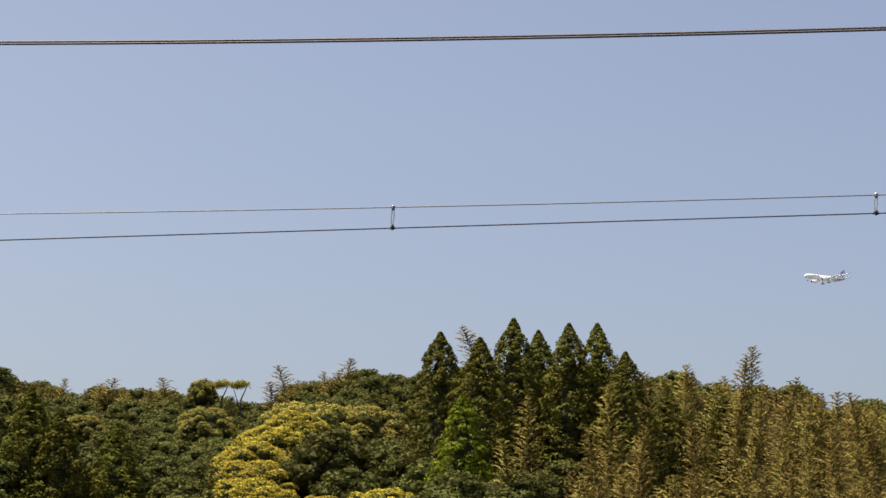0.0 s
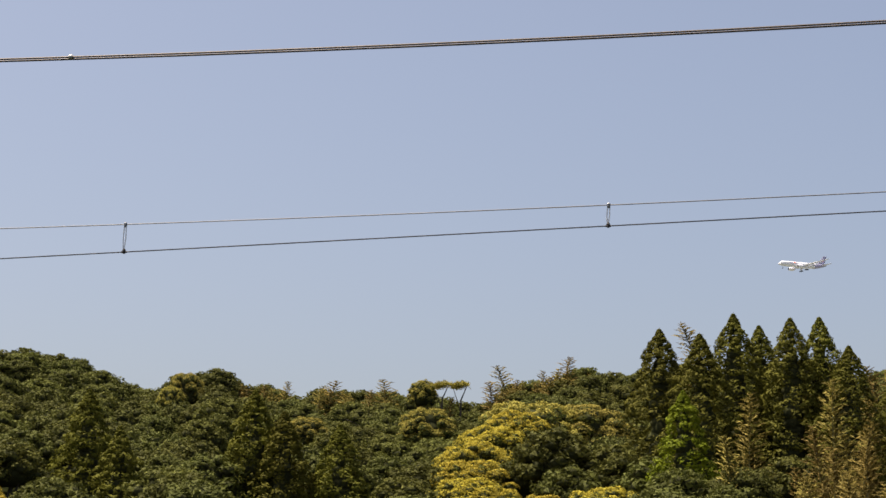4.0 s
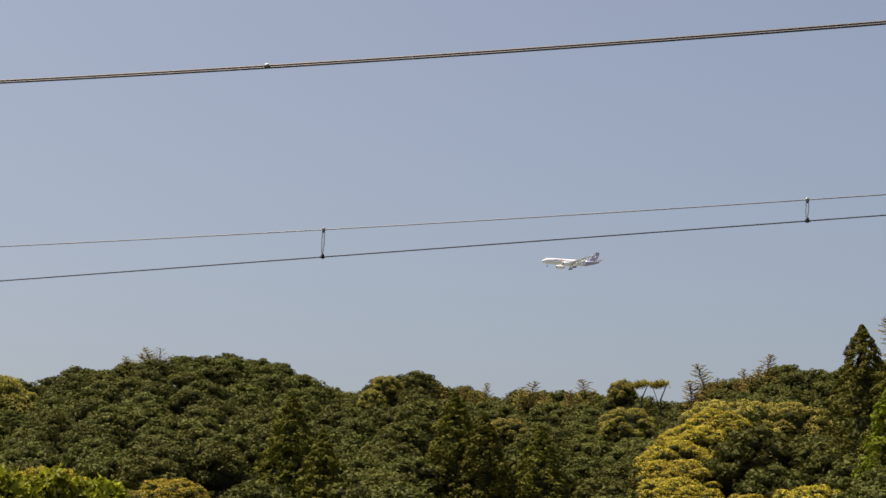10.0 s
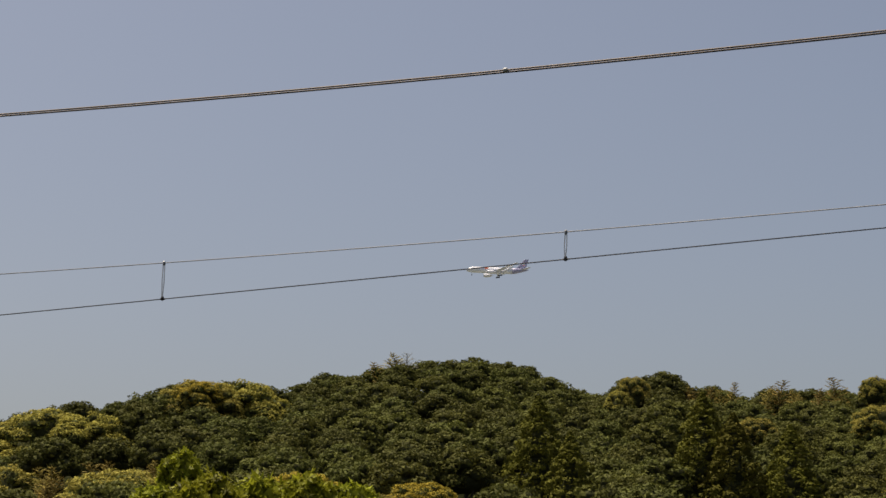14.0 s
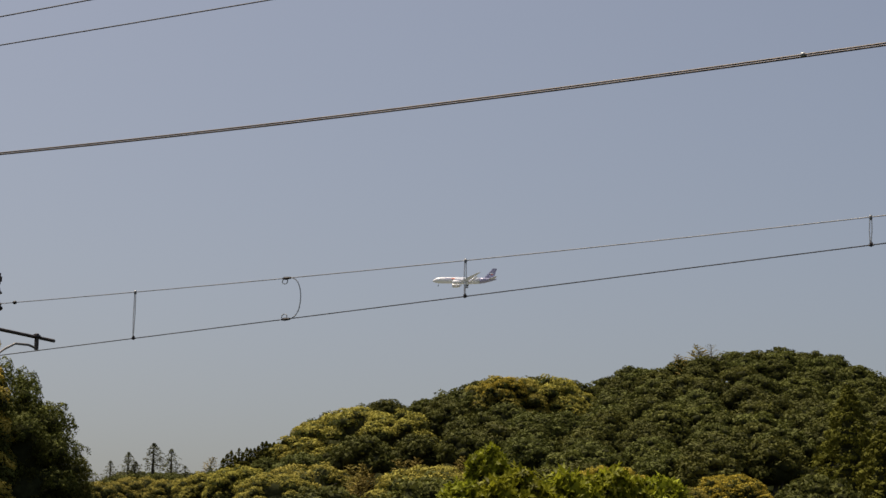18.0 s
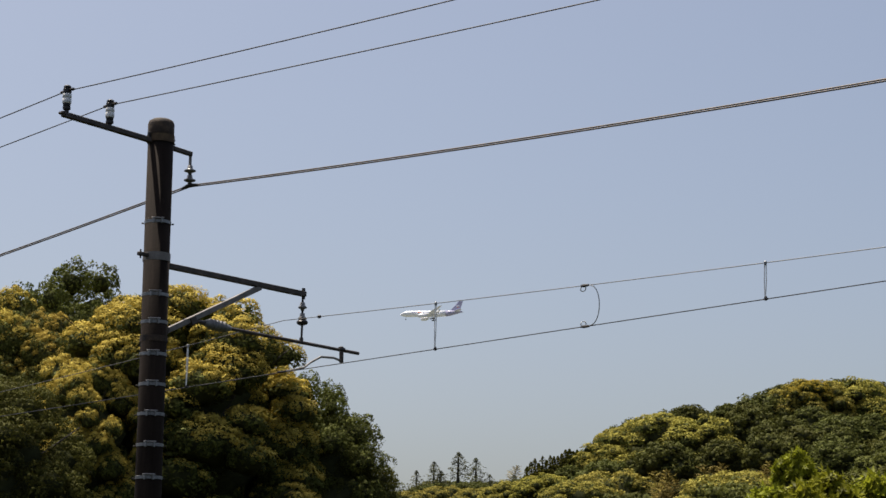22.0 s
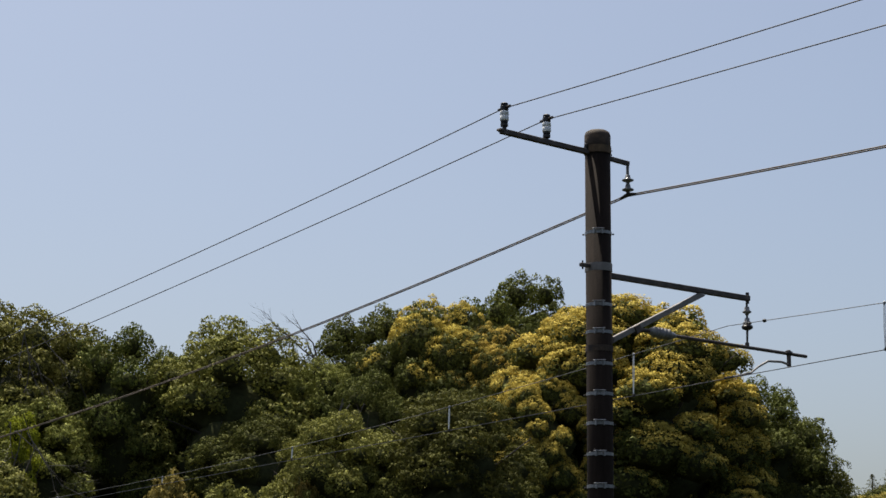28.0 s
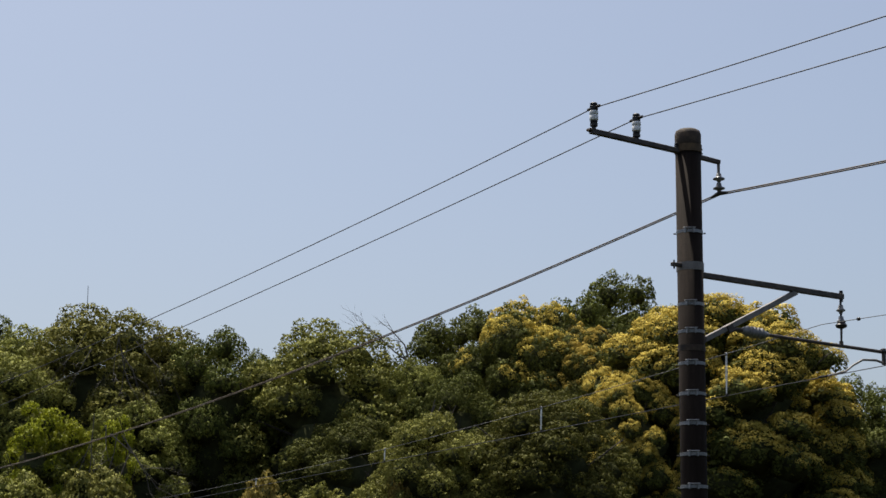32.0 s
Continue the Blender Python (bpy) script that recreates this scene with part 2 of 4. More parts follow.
def leaf_blades(P, N, S, rng, wide=0.55, droop=0.15, along=None):
    """Leaves at P, facing N, S long: three corners each."""
    n = len(P)
    rnd = rng.normal(size=(n, 3)) if along is None else along + 0.25 * rng.normal(size=(n, 3))
    T = rnd - N * (rnd * N).sum(1, keepdims=True)
    T /= np.linalg.norm(T, axis=1, keepdims=True) + 1e-9
    B = np.cross(N, T)
    s = S[:, None]
    V = np.empty((n, 3, 3))
    V[:, 0] = P - T * s * 0.45 + B * s * wide * 0.55
    V[:, 2] = P + T * s * 0.55 - N * s * droop
    V[:, 1] = P - T * s * 0.30 - B * s * wide * 0.55
    return V.reshape(-1, 3), np.arange(3 * n).reshape(n, 3)


def clumps(C, R, rng, flat=0.8, rough=0.22):
    """Small uneven solid clumps of foliage at C, of radius R."""
    g = (1 + 5 ** 0.5) / 2
    base = np.array([(-1, g, 0), (1, g, 0), (-1, -g, 0), (1, -g, 0), (0, -1, g), (0, 1, g), (0, -1, -g), (0, 1, -g), (g, 0, -1), (g, 0, 1), (-g, 0, -1), (-g, 0, 1)])
    base = base / np.linalg.norm(base[0])
    tri = np.array([(0, 11, 5), (0, 5, 1), (0, 1, 7), (0, 7, 10), (0, 10, 11), (1, 5, 9), (5, 11, 4), (11, 10, 2), (10, 7, 6), (7, 1, 8),
                    (3, 9, 4), (3, 4, 2), (3, 2, 6), (3, 6, 8), (3, 8, 9), (4, 9, 5), (2, 4, 11), (6, 2, 10), (8, 6, 7), (9, 8, 1)])
    n = len(C)
    w = rng.random(n) * 6.283
    x = base[None, :, 0] * np.cos(w)[:, None] - base[None, :, 1] * np.sin(w)[:, None]
    y = base[None, :, 0] * np.sin(w)[:, None] + base[None, :, 1] * np.cos(w)[:, None]
    z = np.broadcast_to(base[None, :, 2] * flat, x.shape)
    V = np.stack([x, y, z], 2) * (1 + rough * rng.normal(size=(n, 12, 1))) * np.asarray(R)[:, None, None] + C[:, None, :]
    F = tri[None] + 12 * np.arange(n)[:, None, None]
    return V.reshape(-1, 3), F.reshape(-1, 3)


def merged(*pieces):
    V, F, k = [], [], 0
    for v, f in pieces:
        V.append(v)
        F.append(f + k)
        k += len(v)
    return np.vstack(V), np.vstack(F)


def leaves(name, P, N, S, material, parent, rng, wide=0.55, droop=0.15, label="", along=None):
    V, F = leaf_blades(P, N, S, rng, wide, droop, along)
    return tri_mesh(name, V, F, material, parent, label)


def unit(v):
    return v / (np.linalg.norm(v, axis=-1, keepdims=True) + 1e-9)

# ---- the lie of the land ----
# skyline of the canopy: bearing from the line's perpendicular, elevation (degrees)
SKYLINE = [(-85, 8.5), (-43.6, 4.3), (-42.1, 4.7), (-40.0, 4.7), (-39.2, 4.9), (-38.6, 5.1), (-37.9, 5.5), (-37.2, 6.0), (-36.6, 6.35), (-35.4, 6.7), (-33.9, 6.95),
           (-32.6, 7.4), (-30.4, 7.55), (-28.9, 7.3), (-27.8, 7.8), (-26.7, 8.0), (-24.7, 8.35), (-23.5, 8.3), (-21.8, 8.05),
           (-20.6, 7.5), (-20.1, 7.2), (-18.4, 7.9), (-17.0, 7.5), (-14.0, 7.3), (-13.0, 7.3), (-12.6, 7.45), (-12.0, 7.25), (-11.0, 7.05), (-10.5, 7.05), (-10.1, 7.3),
           (-8.9, 7.8), (-7.4, 8.05), (-6.7, 7.85), (-5.9, 8.1), (-1.7, 8.2), (0.8, 8.2), (2.4, 7.8), (4.4, 7.6), (7.4, 6.9), (25, 6.6)]
SKY_A, SKY_E = [a for a, e in SKYLINE], [e for a, e in SKYLINE]
FOOT = 122.0


def ridge_range(a):
    return float(np.interp(a, [-60, -43, -39.5, -37, -33, -28, -10, 4, 20], [340, 340, 325, 235, 228, 252, 258, 215, 200]))


def canopy(a, r):
    """Height of the tree tops over the far slope at bearing a and range r."""
    rr = ridge_range(a)
    e = float(np.interp(a, SKY_A, SKY_E))
    u = min(1.0, max(0.0, (r - FOOT) / (rr - FOOT)))
    return CAM_Z + r * math.tan(radians(3.9 + (e - 3.9) * u ** 0.8))


def land(x, y):
    """Ground height: flat by the line, rising under the woods, level behind the ridge."""
    r, a = math.hypot(x, y), math.degrees(math.atan2(x, y))
    z = 0.0
    if abs(a) < 75:
        rr = ridge_range(a)
        top = max(0.0, canopy(a, rr) - 4.3)
        if r < rr:
            z = max(0.0, canopy(a, max(r, FOOT)) - 4.3) * min(1, max(0, (r - FOOT + 12) / 25))
            z = min(z, top)
        else:
            z = top * max(0.0, 1 - (r - rr) / 260.0)
        z *= min(1.0, max(0.0, (75 - abs(a)) / 12))
    bank = 2.2 * min(1, max(0, (r - 38) / 14)) * min(1, max(0, (-41 - a) / 3)) * min(1, max(0, (a + 100) / 15))
    return max(z, bank) + 0.12 * math.sin(x * 0.21) * math.sin(y * 0.17) * min(1, r / 60)


def build_ground():
    rings = [0, 6, 12, 18, 24, 30, 34, 38, 42, 46, 50, 54, 58, 64, 70, 76, 82, 88, 94, 100, 107, 114, 122, 130, 138, 146, 154, 162,
             170, 178, 188, 198, 208, 218, 228, 238, 248, 258, 270, 285, 305, 325, 340, 370, 420, 560, 900, 1600, 2800, 4600]
    na = 240
    verts, faces = [(0, 0, 0)], []
    for r in rings[1:]:
        for k in range(na):
            w = 2 * math.pi * k / na
            x, y = r * math.sin(w), r * math.cos(w)
            verts.append((x, y, land(x, y)))
    for k in range(na):
        faces.append((0, 1 + k, 1 + (k + 1) % na))
    for i in range(len(rings) - 2):
        for k in range(na):
            k2 = (k + 1) % na
            faces.append((1 + i * na + k, 1 + (i + 1) * na + k, 1 + (i + 1) * na + k2, 1 + i * na + k2))
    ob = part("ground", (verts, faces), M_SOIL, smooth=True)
    # land past 420 m is out of view; made pale to brighten the jet's belly
    ob.data.materials.append(M_BOUNCE)
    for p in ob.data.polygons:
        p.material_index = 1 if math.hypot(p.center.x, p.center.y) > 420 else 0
    tagged(ob, "dark wooded ground rising into a low hill, unseen far land pale for bounce light", "ground", kind="structure")


build_ground()

# ---- trees: each kind is built a few times, then copied ----
def whorls(rng, C, size, O, per, wide=0.4, droop=0.1, kite=False, lo=0.3, hi=1.55, soft=0.5):
    """Leaf whorls at C facing O: blades fanning out of one twig end. Corners, triangles and a facing for each corner."""
    n = len(C)
    A = unit(np.cross(O, rng.normal(size=(n, 3))))
    B = np.cross(O, A)
    phi = (np.arange(per) * 2.39996)[None] + 6.283 * rng.random((n, 1)) + 0.35 * rng.normal(size=(n, per))
    th = lo + (hi - lo) * np.sqrt((np.arange(per) + 0.5) / per)[None] + 0.16 * rng.normal(size=(n, per))
    o = O[:, None, :]
    T = np.cos(th)[..., None] * o + np.sin(th)[..., None] * (np.cos(phi)[..., None] * A[:, None] + np.sin(phi)[..., None] * B[:, None])
    N = unit(o - T * (T * o).sum(2, keepdims=True))
    W = np.cross(N, T)
    L = (size[:, None] * (0.65 + 0.65 * rng.random((n, per))))[..., None]
    c = np.broadcast_to(C[:, None, :], T.shape)
    hang = np.array([0, 0, droop])
    shade = unit((1 - soft) * N + soft * o + 0.14 * rng.normal(size=N.shape))
    base = (1 + (3 if kite else 2) * per) * np.arange(n)[:, None]
    k = np.arange(per)[None]
    if kite:
        ring = np.stack([c + T * L * 0.5 + W * L * wide * 0.5, c + (T - hang) * L, c + T * L * 0.5 - W * L * wide * 0.5], 2)
        i = base + 1 + 3 * k
        F = np.stack([np.stack([base + 0 * k, i + 1, i], 2), np.stack([base + 0 * k, i + 2, i + 1], 2)], 2)
        soft_n = np.repeat(shade.reshape(-1, 3), 6, 0)
    else:
        ring = np.stack([c + (T - hang) * L + W * L * wide * 0.5, c + (T * 0.85 - hang) * L - W * L * wide * 0.6], 2)
        i = base + 1 + 2 * k
        F = np.stack([base + 0 * k, i + 1, i], 2)
        soft_n = np.repeat(shade.reshape(-1, 3), 3, 0)
    V = np.concatenate([C[:, None, :], ring.reshape(n, -1, 3)], 1)
    return V.reshape(-1, 3), F.reshape(-1, 3), soft_n


def pads(rng, C, R, O, k, leaf, wide=0.6, flat=0.6, soft=0.6, jitter=0.45):
    """Flattened puffs of k leaves at C, of radius R, open underneath. Corners, triangles and a facing for each corner."""
    n = len(C)
    o = np.repeat(O, k, 0)
    d = unit(rng.normal(size=(n * k, 3)))
    side = (d * o).sum(1, keepdims=True)
    d = np.where(side < -0.12, d - 2 * side * o, d)
    side = (d * o).sum(1, keepdims=True)
    flat_d = d - side * o
    P = np.repeat(C, k, 0) + (flat_d + flat * side * o) * (np.repeat(R, k) * (0.78 + 0.34 * rng.random(n * k)))[:, None]
    out = unit(flat_d + side * o / flat)
    N = unit(out + jitter * rng.normal(size=out.shape))
    V, F = leaf_blades(P, N, leaf * (0.65 + 0.7 * rng.random(n * k)), rng, wide)
    return V, F, np.repeat(unit(soft * out + (1 - soft) * N), 3, 0)


def limbs(rng, height, crown_z, spread, r0, count=5):
    """Trunk with a slight lean and forked limbs."""
    lean = rng.normal(size=2) * 0.03 * height
    trunk = [(0, 0, -4.0), (lean[0] * 0.1, lean[1] * 0.1, height * 0.2), (lean[0] * 0.5, lean[1] * 0.5, crown_z * 0.75),
             (lean[0], lean[1], crown_z), (lean[0] * 1.2, lean[1] * 1.2, height * 0.86)]
    out = [tube(trunk, [r0 * 1.25, r0, r0 * 0.75, r0 * 0.5, r0 * 0.14], 7)]
    for k in range(count):
        w = 2 * math.pi * (k + rng.random() * 0.6) / count
        z0 = crown_z * (0.55 + 0.4 * rng.random())
        p0 = Vector((lean[0] * z0 / crown_z, lean[1] * z0 / crown_z, z0))
        tip = Vector((math.cos(w) * spread * 0.8, math.sin(w) * spread * 0.8, z0 + (height - z0) * (0.3 + 0.45 * rng.random())))
        mid = p0.lerp(tip, 0.5) + Vector((0, 0, 0.08 * height))
        out.append(tube([p0, mid, tip], [r0 * 0.42, r0 * 0.26, r0 * 0.06], 5))
    return join(*out)


def round_crown(rng, spread, half, zc, gap, lobes, down, rag, under, lobe=1.0):
    """Twig ends a gap apart over a crown of several overlapping domed lobes; also the lobes."""
    k = np.arange(lobes)
    up = 1 - down * (k + 0.5) / lobes                     # from the top down past the middle
    w = k * 2.39996 + rng.random(lobes) * 0.8
    ring = np.sqrt(np.clip(1 - up ** 2, 0, 1))
    lr = spread * lobe * (0.22 + 0.26 * rng.random(lobes) ** 1.4) * (16 / lobes) ** 0.3
    reach = np.clip(0.98 - lr / spread, 0.4, 0.9) + 0.12 * (rng.random(lobes) - 0.5)
    lc = np.stack([ring * np.cos(w) * spread * reach, ring * np.sin(w) * spread * reach, zc + up * (half - lr * 0.8)], 1)
    c, d = [], []
    for j in range(lobes):
        m = max(10, int(4 * math.pi * lr[j] ** 2 * 0.8 / gap ** 2))
        q = np.arange(m) + 0.5
        fz = 1 - 2 * q / m
        fw = q * 2.39996 + 6.283 * rng.random()
        dj = unit(np.stack([np.sqrt(1 - fz ** 2) * np.cos(fw), np.sqrt(1 - fz ** 2) * np.sin(fw), fz], 1) + 0.9 * gap / lr[j] * 0.3 * rng.normal(size=(m, 3)))
        shoot = (rng.random((m, 1)) < 0.05) * 0.22 * rng.random((m, 1)) * (dj[:, 2:] > 0)
        # shallow hollows break each dome into sprays
        dent = 0.09 * np.sin(5.1 * dj[:, :1] + 3 * j) * np.sin(4.7 * dj[:, 1:2] + j) * np.sin(4.3 * dj[:, 2:] + 2 * j)
        cj = lc[j] + dj * lr[j] * (0.84 + dent * 3 * rag / 0.11 + rag * rng.normal(size=(m, 1)) + shoot) * np.array([1, 1, 0.85])
        near = np.linalg.norm((cj[:, None, :] - lc[None, :, :]) / np.array([1, 1, 0.85]), axis=2) / lr[None, :]
        near[:, j] = 9
        ok = (near.min(1) > 0.74) & (dj[:, 2] > under)
        c.append(cj[ok])
        d.append(dj[ok])
    return np.vstack(c), np.vstack(d), lc, lr


def make_round(name, label, seed, mat, H=10.0, spread=3.5, gap=0.75, leaf=0.24, per=24, wide=0.6, bloom=0, bloom_mat=None, group="woods",
               tall=0.44, lobes=16, top_only=-0.1, down=1.6, low=0.0, petal=0.8, rag=0.09, under=-0.5, soft=0.6, lift=0.55,
               lobe=1.0, core=0.66, bald=0.06, fill=3, whorl=0, flat=0.6, patchy=0.3, jitter=0.45):
    """A broad crown: puffs of leaves over overlapping domes round a dark core, blossom on the upper puffs."""
    rng = np.random.default_rng(seed)
    ob = thing(name, label, "tree", group)
    half = H * tall
    zc = H - half * 1.02
    part("trunk", limbs(rng, H, zc, spread, 0.022 * H), M_BARK, ob)
    c, d, lc, lr = round_crown(rng, spread, half, zc, gap, lobes, down, rag, under, lobe)
    # solid dark cores close the crown and carry its inner shade as colour
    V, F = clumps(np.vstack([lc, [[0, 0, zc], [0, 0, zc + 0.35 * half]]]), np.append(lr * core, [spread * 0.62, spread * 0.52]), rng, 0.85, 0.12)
    tri_mesh("inner_crown", V, F, M_INNER, ob, "dark inner crown with painted shade")
    o = unit(d + np.array([0, 0, lift]) + 0.18 * rng.normal(size=d.shape))
    R = 0.58 * gap * (0.75 + 0.6 * rng.random(len(c)))
    bloomed = np.zeros(len(c), dtype=bool)
    if bloom:
        zlow, zhigh = c[:, 2].min(), c[:, 2].max()
        patch = np.sin(1.9 * c[:, 0] + seed) * np.sin(1.7 * c[:, 1]) * np.sin(1.6 * c[:, 2] + 2)
        bloomed = (d[:, 2] > top_only) & (rng.random(len(c)) < 1 - bald) & ((c[:, 2] - zlow) / (zhigh - zlow) > low + 0.10 * rng.normal(size=len(c)) + patchy * patch)
    green = ~bloomed
    if whorl:
        V, F, N = whorls(rng, c[green], leaf * (0.7 + 0.6 * rng.random(green.sum())), o[green], whorl, wide, 0.12, True, soft=soft)
    else:
        V, F, N = pads(rng, c[green], R[green], o[green], per, leaf, wide, flat, soft, jitter)
    # a few leaves deeper in close the gaps between the puffs
    V2, F2, N2 = pads(rng, c - d * 0.5 * gap, R * 1.25, d, fill, leaf * 1.5, 0.75, 0.4, soft)
    V, F = merged((V, F), (V2, F2))
    tri_mesh("crown", V, F, mat, ob, soft=np.vstack([N, N2]))
    if bloom:
        V, F, N = pads(rng, c[bloomed], R[bloomed], unit(d[bloomed] + np.array([0, 0, 0.75]) + 0.15 * rng.normal(size=d[bloomed].shape)), bloom, leaf * petal, 0.6, flat, soft, jitter)
        tri_mesh("blossom", V, F, bloom_mat, ob, "pale yellow blossom tufts", soft=N)
    ob["height"], ob["spread"] = float(np.percentile(c[:, 2], 99.7)) + 0.35 * gap, float(np.percentile(np.hypot(c[:, 0], c[:, 1]), 97)) + 0.3 * gap
    return ob


def make_cedar(seed, H=22.0, spread=3.1, boughs=400, per=34, leaf=0.40, mat=None, slim=5.6, core=0.4, inside=0.70, label="tall dark green conical cedar on the wooded slope"):
    """A cone of short upswept boughs, each a lumpy puff of needle sprays."""
    rng = np.random.default_rng(seed)
    ob = thing("cedar", label, "tree", "cedars")
    part("trunk", tube([(0, 0, -4), (0.05, 0, H * 0.4), (0, 0.04, H * 0.97)], [0.30, 0.20, 0.03], 7), M_BARK, ob)
    u = np.sort(1 - (1 - rng.random(boughs)) ** 1.75)
    z = 0.6 + (H - 0.8) * u

    def reach(down):
        return spread * (1 - np.exp(-(down / slim) ** 1.12))
    w = np.arange(boughs) * 2.39996 + rng.random(boughs) * 0.9
    rad = reach(H - z) * (inside + (1 - inside) * rng.random(boughs)) * (1 + 0.14 * np.sin(2 * w + z * 1.1 + seed))
    puff = 0.06 + 0.80 * (1 - np.exp(-(H - z) / 5.0)) * (0.6 + 0.6 * rng.random(boughs))
    c = np.stack([rad * np.cos(w), rad * np.sin(w), z - 0.10 * rad], 1)
    out = unit(np.stack([np.cos(w), np.sin(w), 0.5 + 0 * w], 1))
    cz = np.linspace(0.02, 0.95, 26)
    # dark core up the trunk, with the cone's inner shade as its colour
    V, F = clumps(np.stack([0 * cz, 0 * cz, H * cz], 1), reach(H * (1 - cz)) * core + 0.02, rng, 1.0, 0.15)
    tri_mesh("inner_crown", V, F, M_INNER, ob, "dark inner crown with painted shade")
    V, F, N = pads(rng, c, puff, unit(out + np.array([0, 0, 0.45])), per, leaf * (0.35 + 0.65 * np.repeat(puff, per) / puff.max()), 0.55, 0.75, 0.8, 0.3)
    tri_mesh("crown", V, F, mat or M_CEDAR, ob, soft=N)
    part("leader", tube([(0, 0, H * 0.95), (0.03, 0.02, H + 0.05)], [0.035, 0.01], 5), M_CULM, ob)
    ob["height"], ob["spread"] = H, spread
    return ob


def make_bamboo(seed, H=16.0, nodes=32, per=13, bare=0.12):
    """One arching culm; at each node three drooping side sprays of narrow leaves."""
    rng = np.random.default_rng(seed)
    ob = thing("bamboo", "tall yellow green bamboo with a feathery arching tip", "bamboo", "bamboo grove")
    w = rng.random() * 6.28
    arch = 0.3 + 1.6 * rng.random()
    hd = np.array([math.cos(w), math.sin(w), 0])

    def along(u):
        return np.array([0, 0, H * (u - 0.03 * u ** 6)]) + hd * arch * u ** 3.2
    path = [along(u) for u in np.linspace(0, 1, 12)]
    path[0] = (0, 0, -4)
    part("culm", tube(path, [0.065 * (1 - 0.9 * k / 11) + 0.004 for k in range(12)], 6), M_CULM, ob)
    P, N, A, S, L = [], [], [], [], []
    for k in range(nodes):
        u = bare + (0.995 - bare) * (k / (nodes - 1)) ** 0.85
        b = along(u)
        full = 2.9 * (1 - u) ** 0.62 + 0.2
        for i in range(4):
            ww = k * 0.9 + i * 1.571 + rng.random() * 0.5
            ln = full * (0.65 + 0.5 * rng.random())
            s = np.array([math.cos(ww), math.sin(ww), 0.45 + 0.4 * u + 0.15 * rng.random()])
            for j in range(per):
                q = (j + rng.random()) / per
                P.append(b + s * ln * q + np.array([0, 0, -0.30 * ln * q * q]) + rng.normal(size=3) * 0.03 * (0.3 + ln))
                N.append(rng.normal(size=3))
                A.append([s[0] + rng.normal() * 0.22, s[1] + rng.normal() * 0.22, s[2] - 0.6 * q + rng.normal() * 0.15])
                S.append((0.20 + 0.24 * min(1, ln)) * (0.7 + 0.6 * rng.random()))
                L.append([s[0] * 0.5 + rng.normal() * 0.2, s[1] * 0.5 + rng.normal() * 0.2, 0.7])
    A = unit(np.array(A))
    N = np.array(N)
    N = unit(N - A * (N * A).sum(1, keepdims=True))
    N *= np.where((N * np.array(L)).sum(1, keepdims=True) < 0, -1, 1)
    V, F = leaf_blades(np.array(P), N, np.array(S), rng, 0.22, 0.15, A)
    tri_mesh("foliage", V, F, M_BAMBOO, ob, soft=np.repeat(unit(np.array(L)), 3, 0))
    ob["height"], ob["spread"] = H, 1.7
    return ob


USED = set()
KEYED = []   # bearing, range, top elevation, width, degrees of it that must stay clear


def keyed(kinds, rows, clear):
    for a, r, e, w in rows:
        plant(random.choice(kinds), a, r, e, width=w)
        KEYED.append((a, r, e, w, clear))


def hides(a, r, e, w):
    """Whether a tree here would cover one of the trees placed singly."""
    return any(r < kr + 2.5 and abs(a - ka) < math.degrees(0.26 * (w + kw) / kr) and e > ke - cl for ka, kr, ke, kw, cl in KEYED)


def plant(kind, a, r, elev=None, height=None, width=None, turn=None, sink=0.0):
    """Stand a tree of this kind at bearing a and range r, its top at an elevation or its height given."""
    x, y = r * math.sin(radians(a)), r * math.cos(radians(a))
    g = land(x, y) - sink
    top = g + height if height else CAM_Z + r * math.tan(radians(elev))
    sz = (top - g) / kind["height"]
    sx = width / (2 * kind["spread"]) if width else sz
    if kind["height"] == 16.0:
        sz = max(sz, 0.9)
        sx = sx if width else sz
    elif kind["spread"] > 2.2:
        sz = min(max(sz, 0.8 * sx), 1.2 * sx)
    m = Matrix.Translation((x, y, top - sz * kind["height"])) @ Matrix.Rotation(random.random() * 6.283 if turn is None else radians(turn), 4, "Z")
    if kind.name not in USED:
        USED.add(kind.name)
        kind.matrix_basis = m @ Matrix.Diagonal((sx, sx, sz, 1))
        return kind
    k = kind.scale
    return copy_thing(kind, m @ Matrix.Diagonal((sx / k.x, sx / k.y, sz / k.z, 1)))


DARK = "dark green evergreen oak in the hillside woods"
LIGHT = "mid green broadleaf tree in the hillside woods"
GOLD = "chinquapin in pale yellow bloom in the hillside woods"
OAKS = [make_round("evergreen_oak", DARK, 10 + k, M_OAK, H=11, spread=2.9, gap=0.70, leaf=0.28, per=17, under=-0.15, lobes=19 + k, tall=0.29, down=1.25,
                   group="hillside woods") for k in range(4)]
LIGHTS = [make_round("broadleaf_tree", LIGHT, 20 + k, M_OAKL, H=11, spread=2.9, gap=0.70, leaf=0.28, per=17, under=-0.15, lobes=17 + 3 * k, tall=0.29, down=1.25,
                     group="hillside woods") for k in range(2)]
GOLDS = [make_round("chinquapin", GOLD, 30 + k, M_CAST, H=14, spread=5.4, gap=0.80, leaf=0.24, per=22, bloom=36, petal=0.9, bald=0.03, rag=0.06, bloom_mat=(M_OLIVE, M_BLOOM)[k], lobes=30 + 6 * k,
                    tall=0.34, down=1.5, lobe=0.85, group="hillside woods") for k in range(2)]
CEDARS = [make_cedar(40 + k) for k in range(3)]
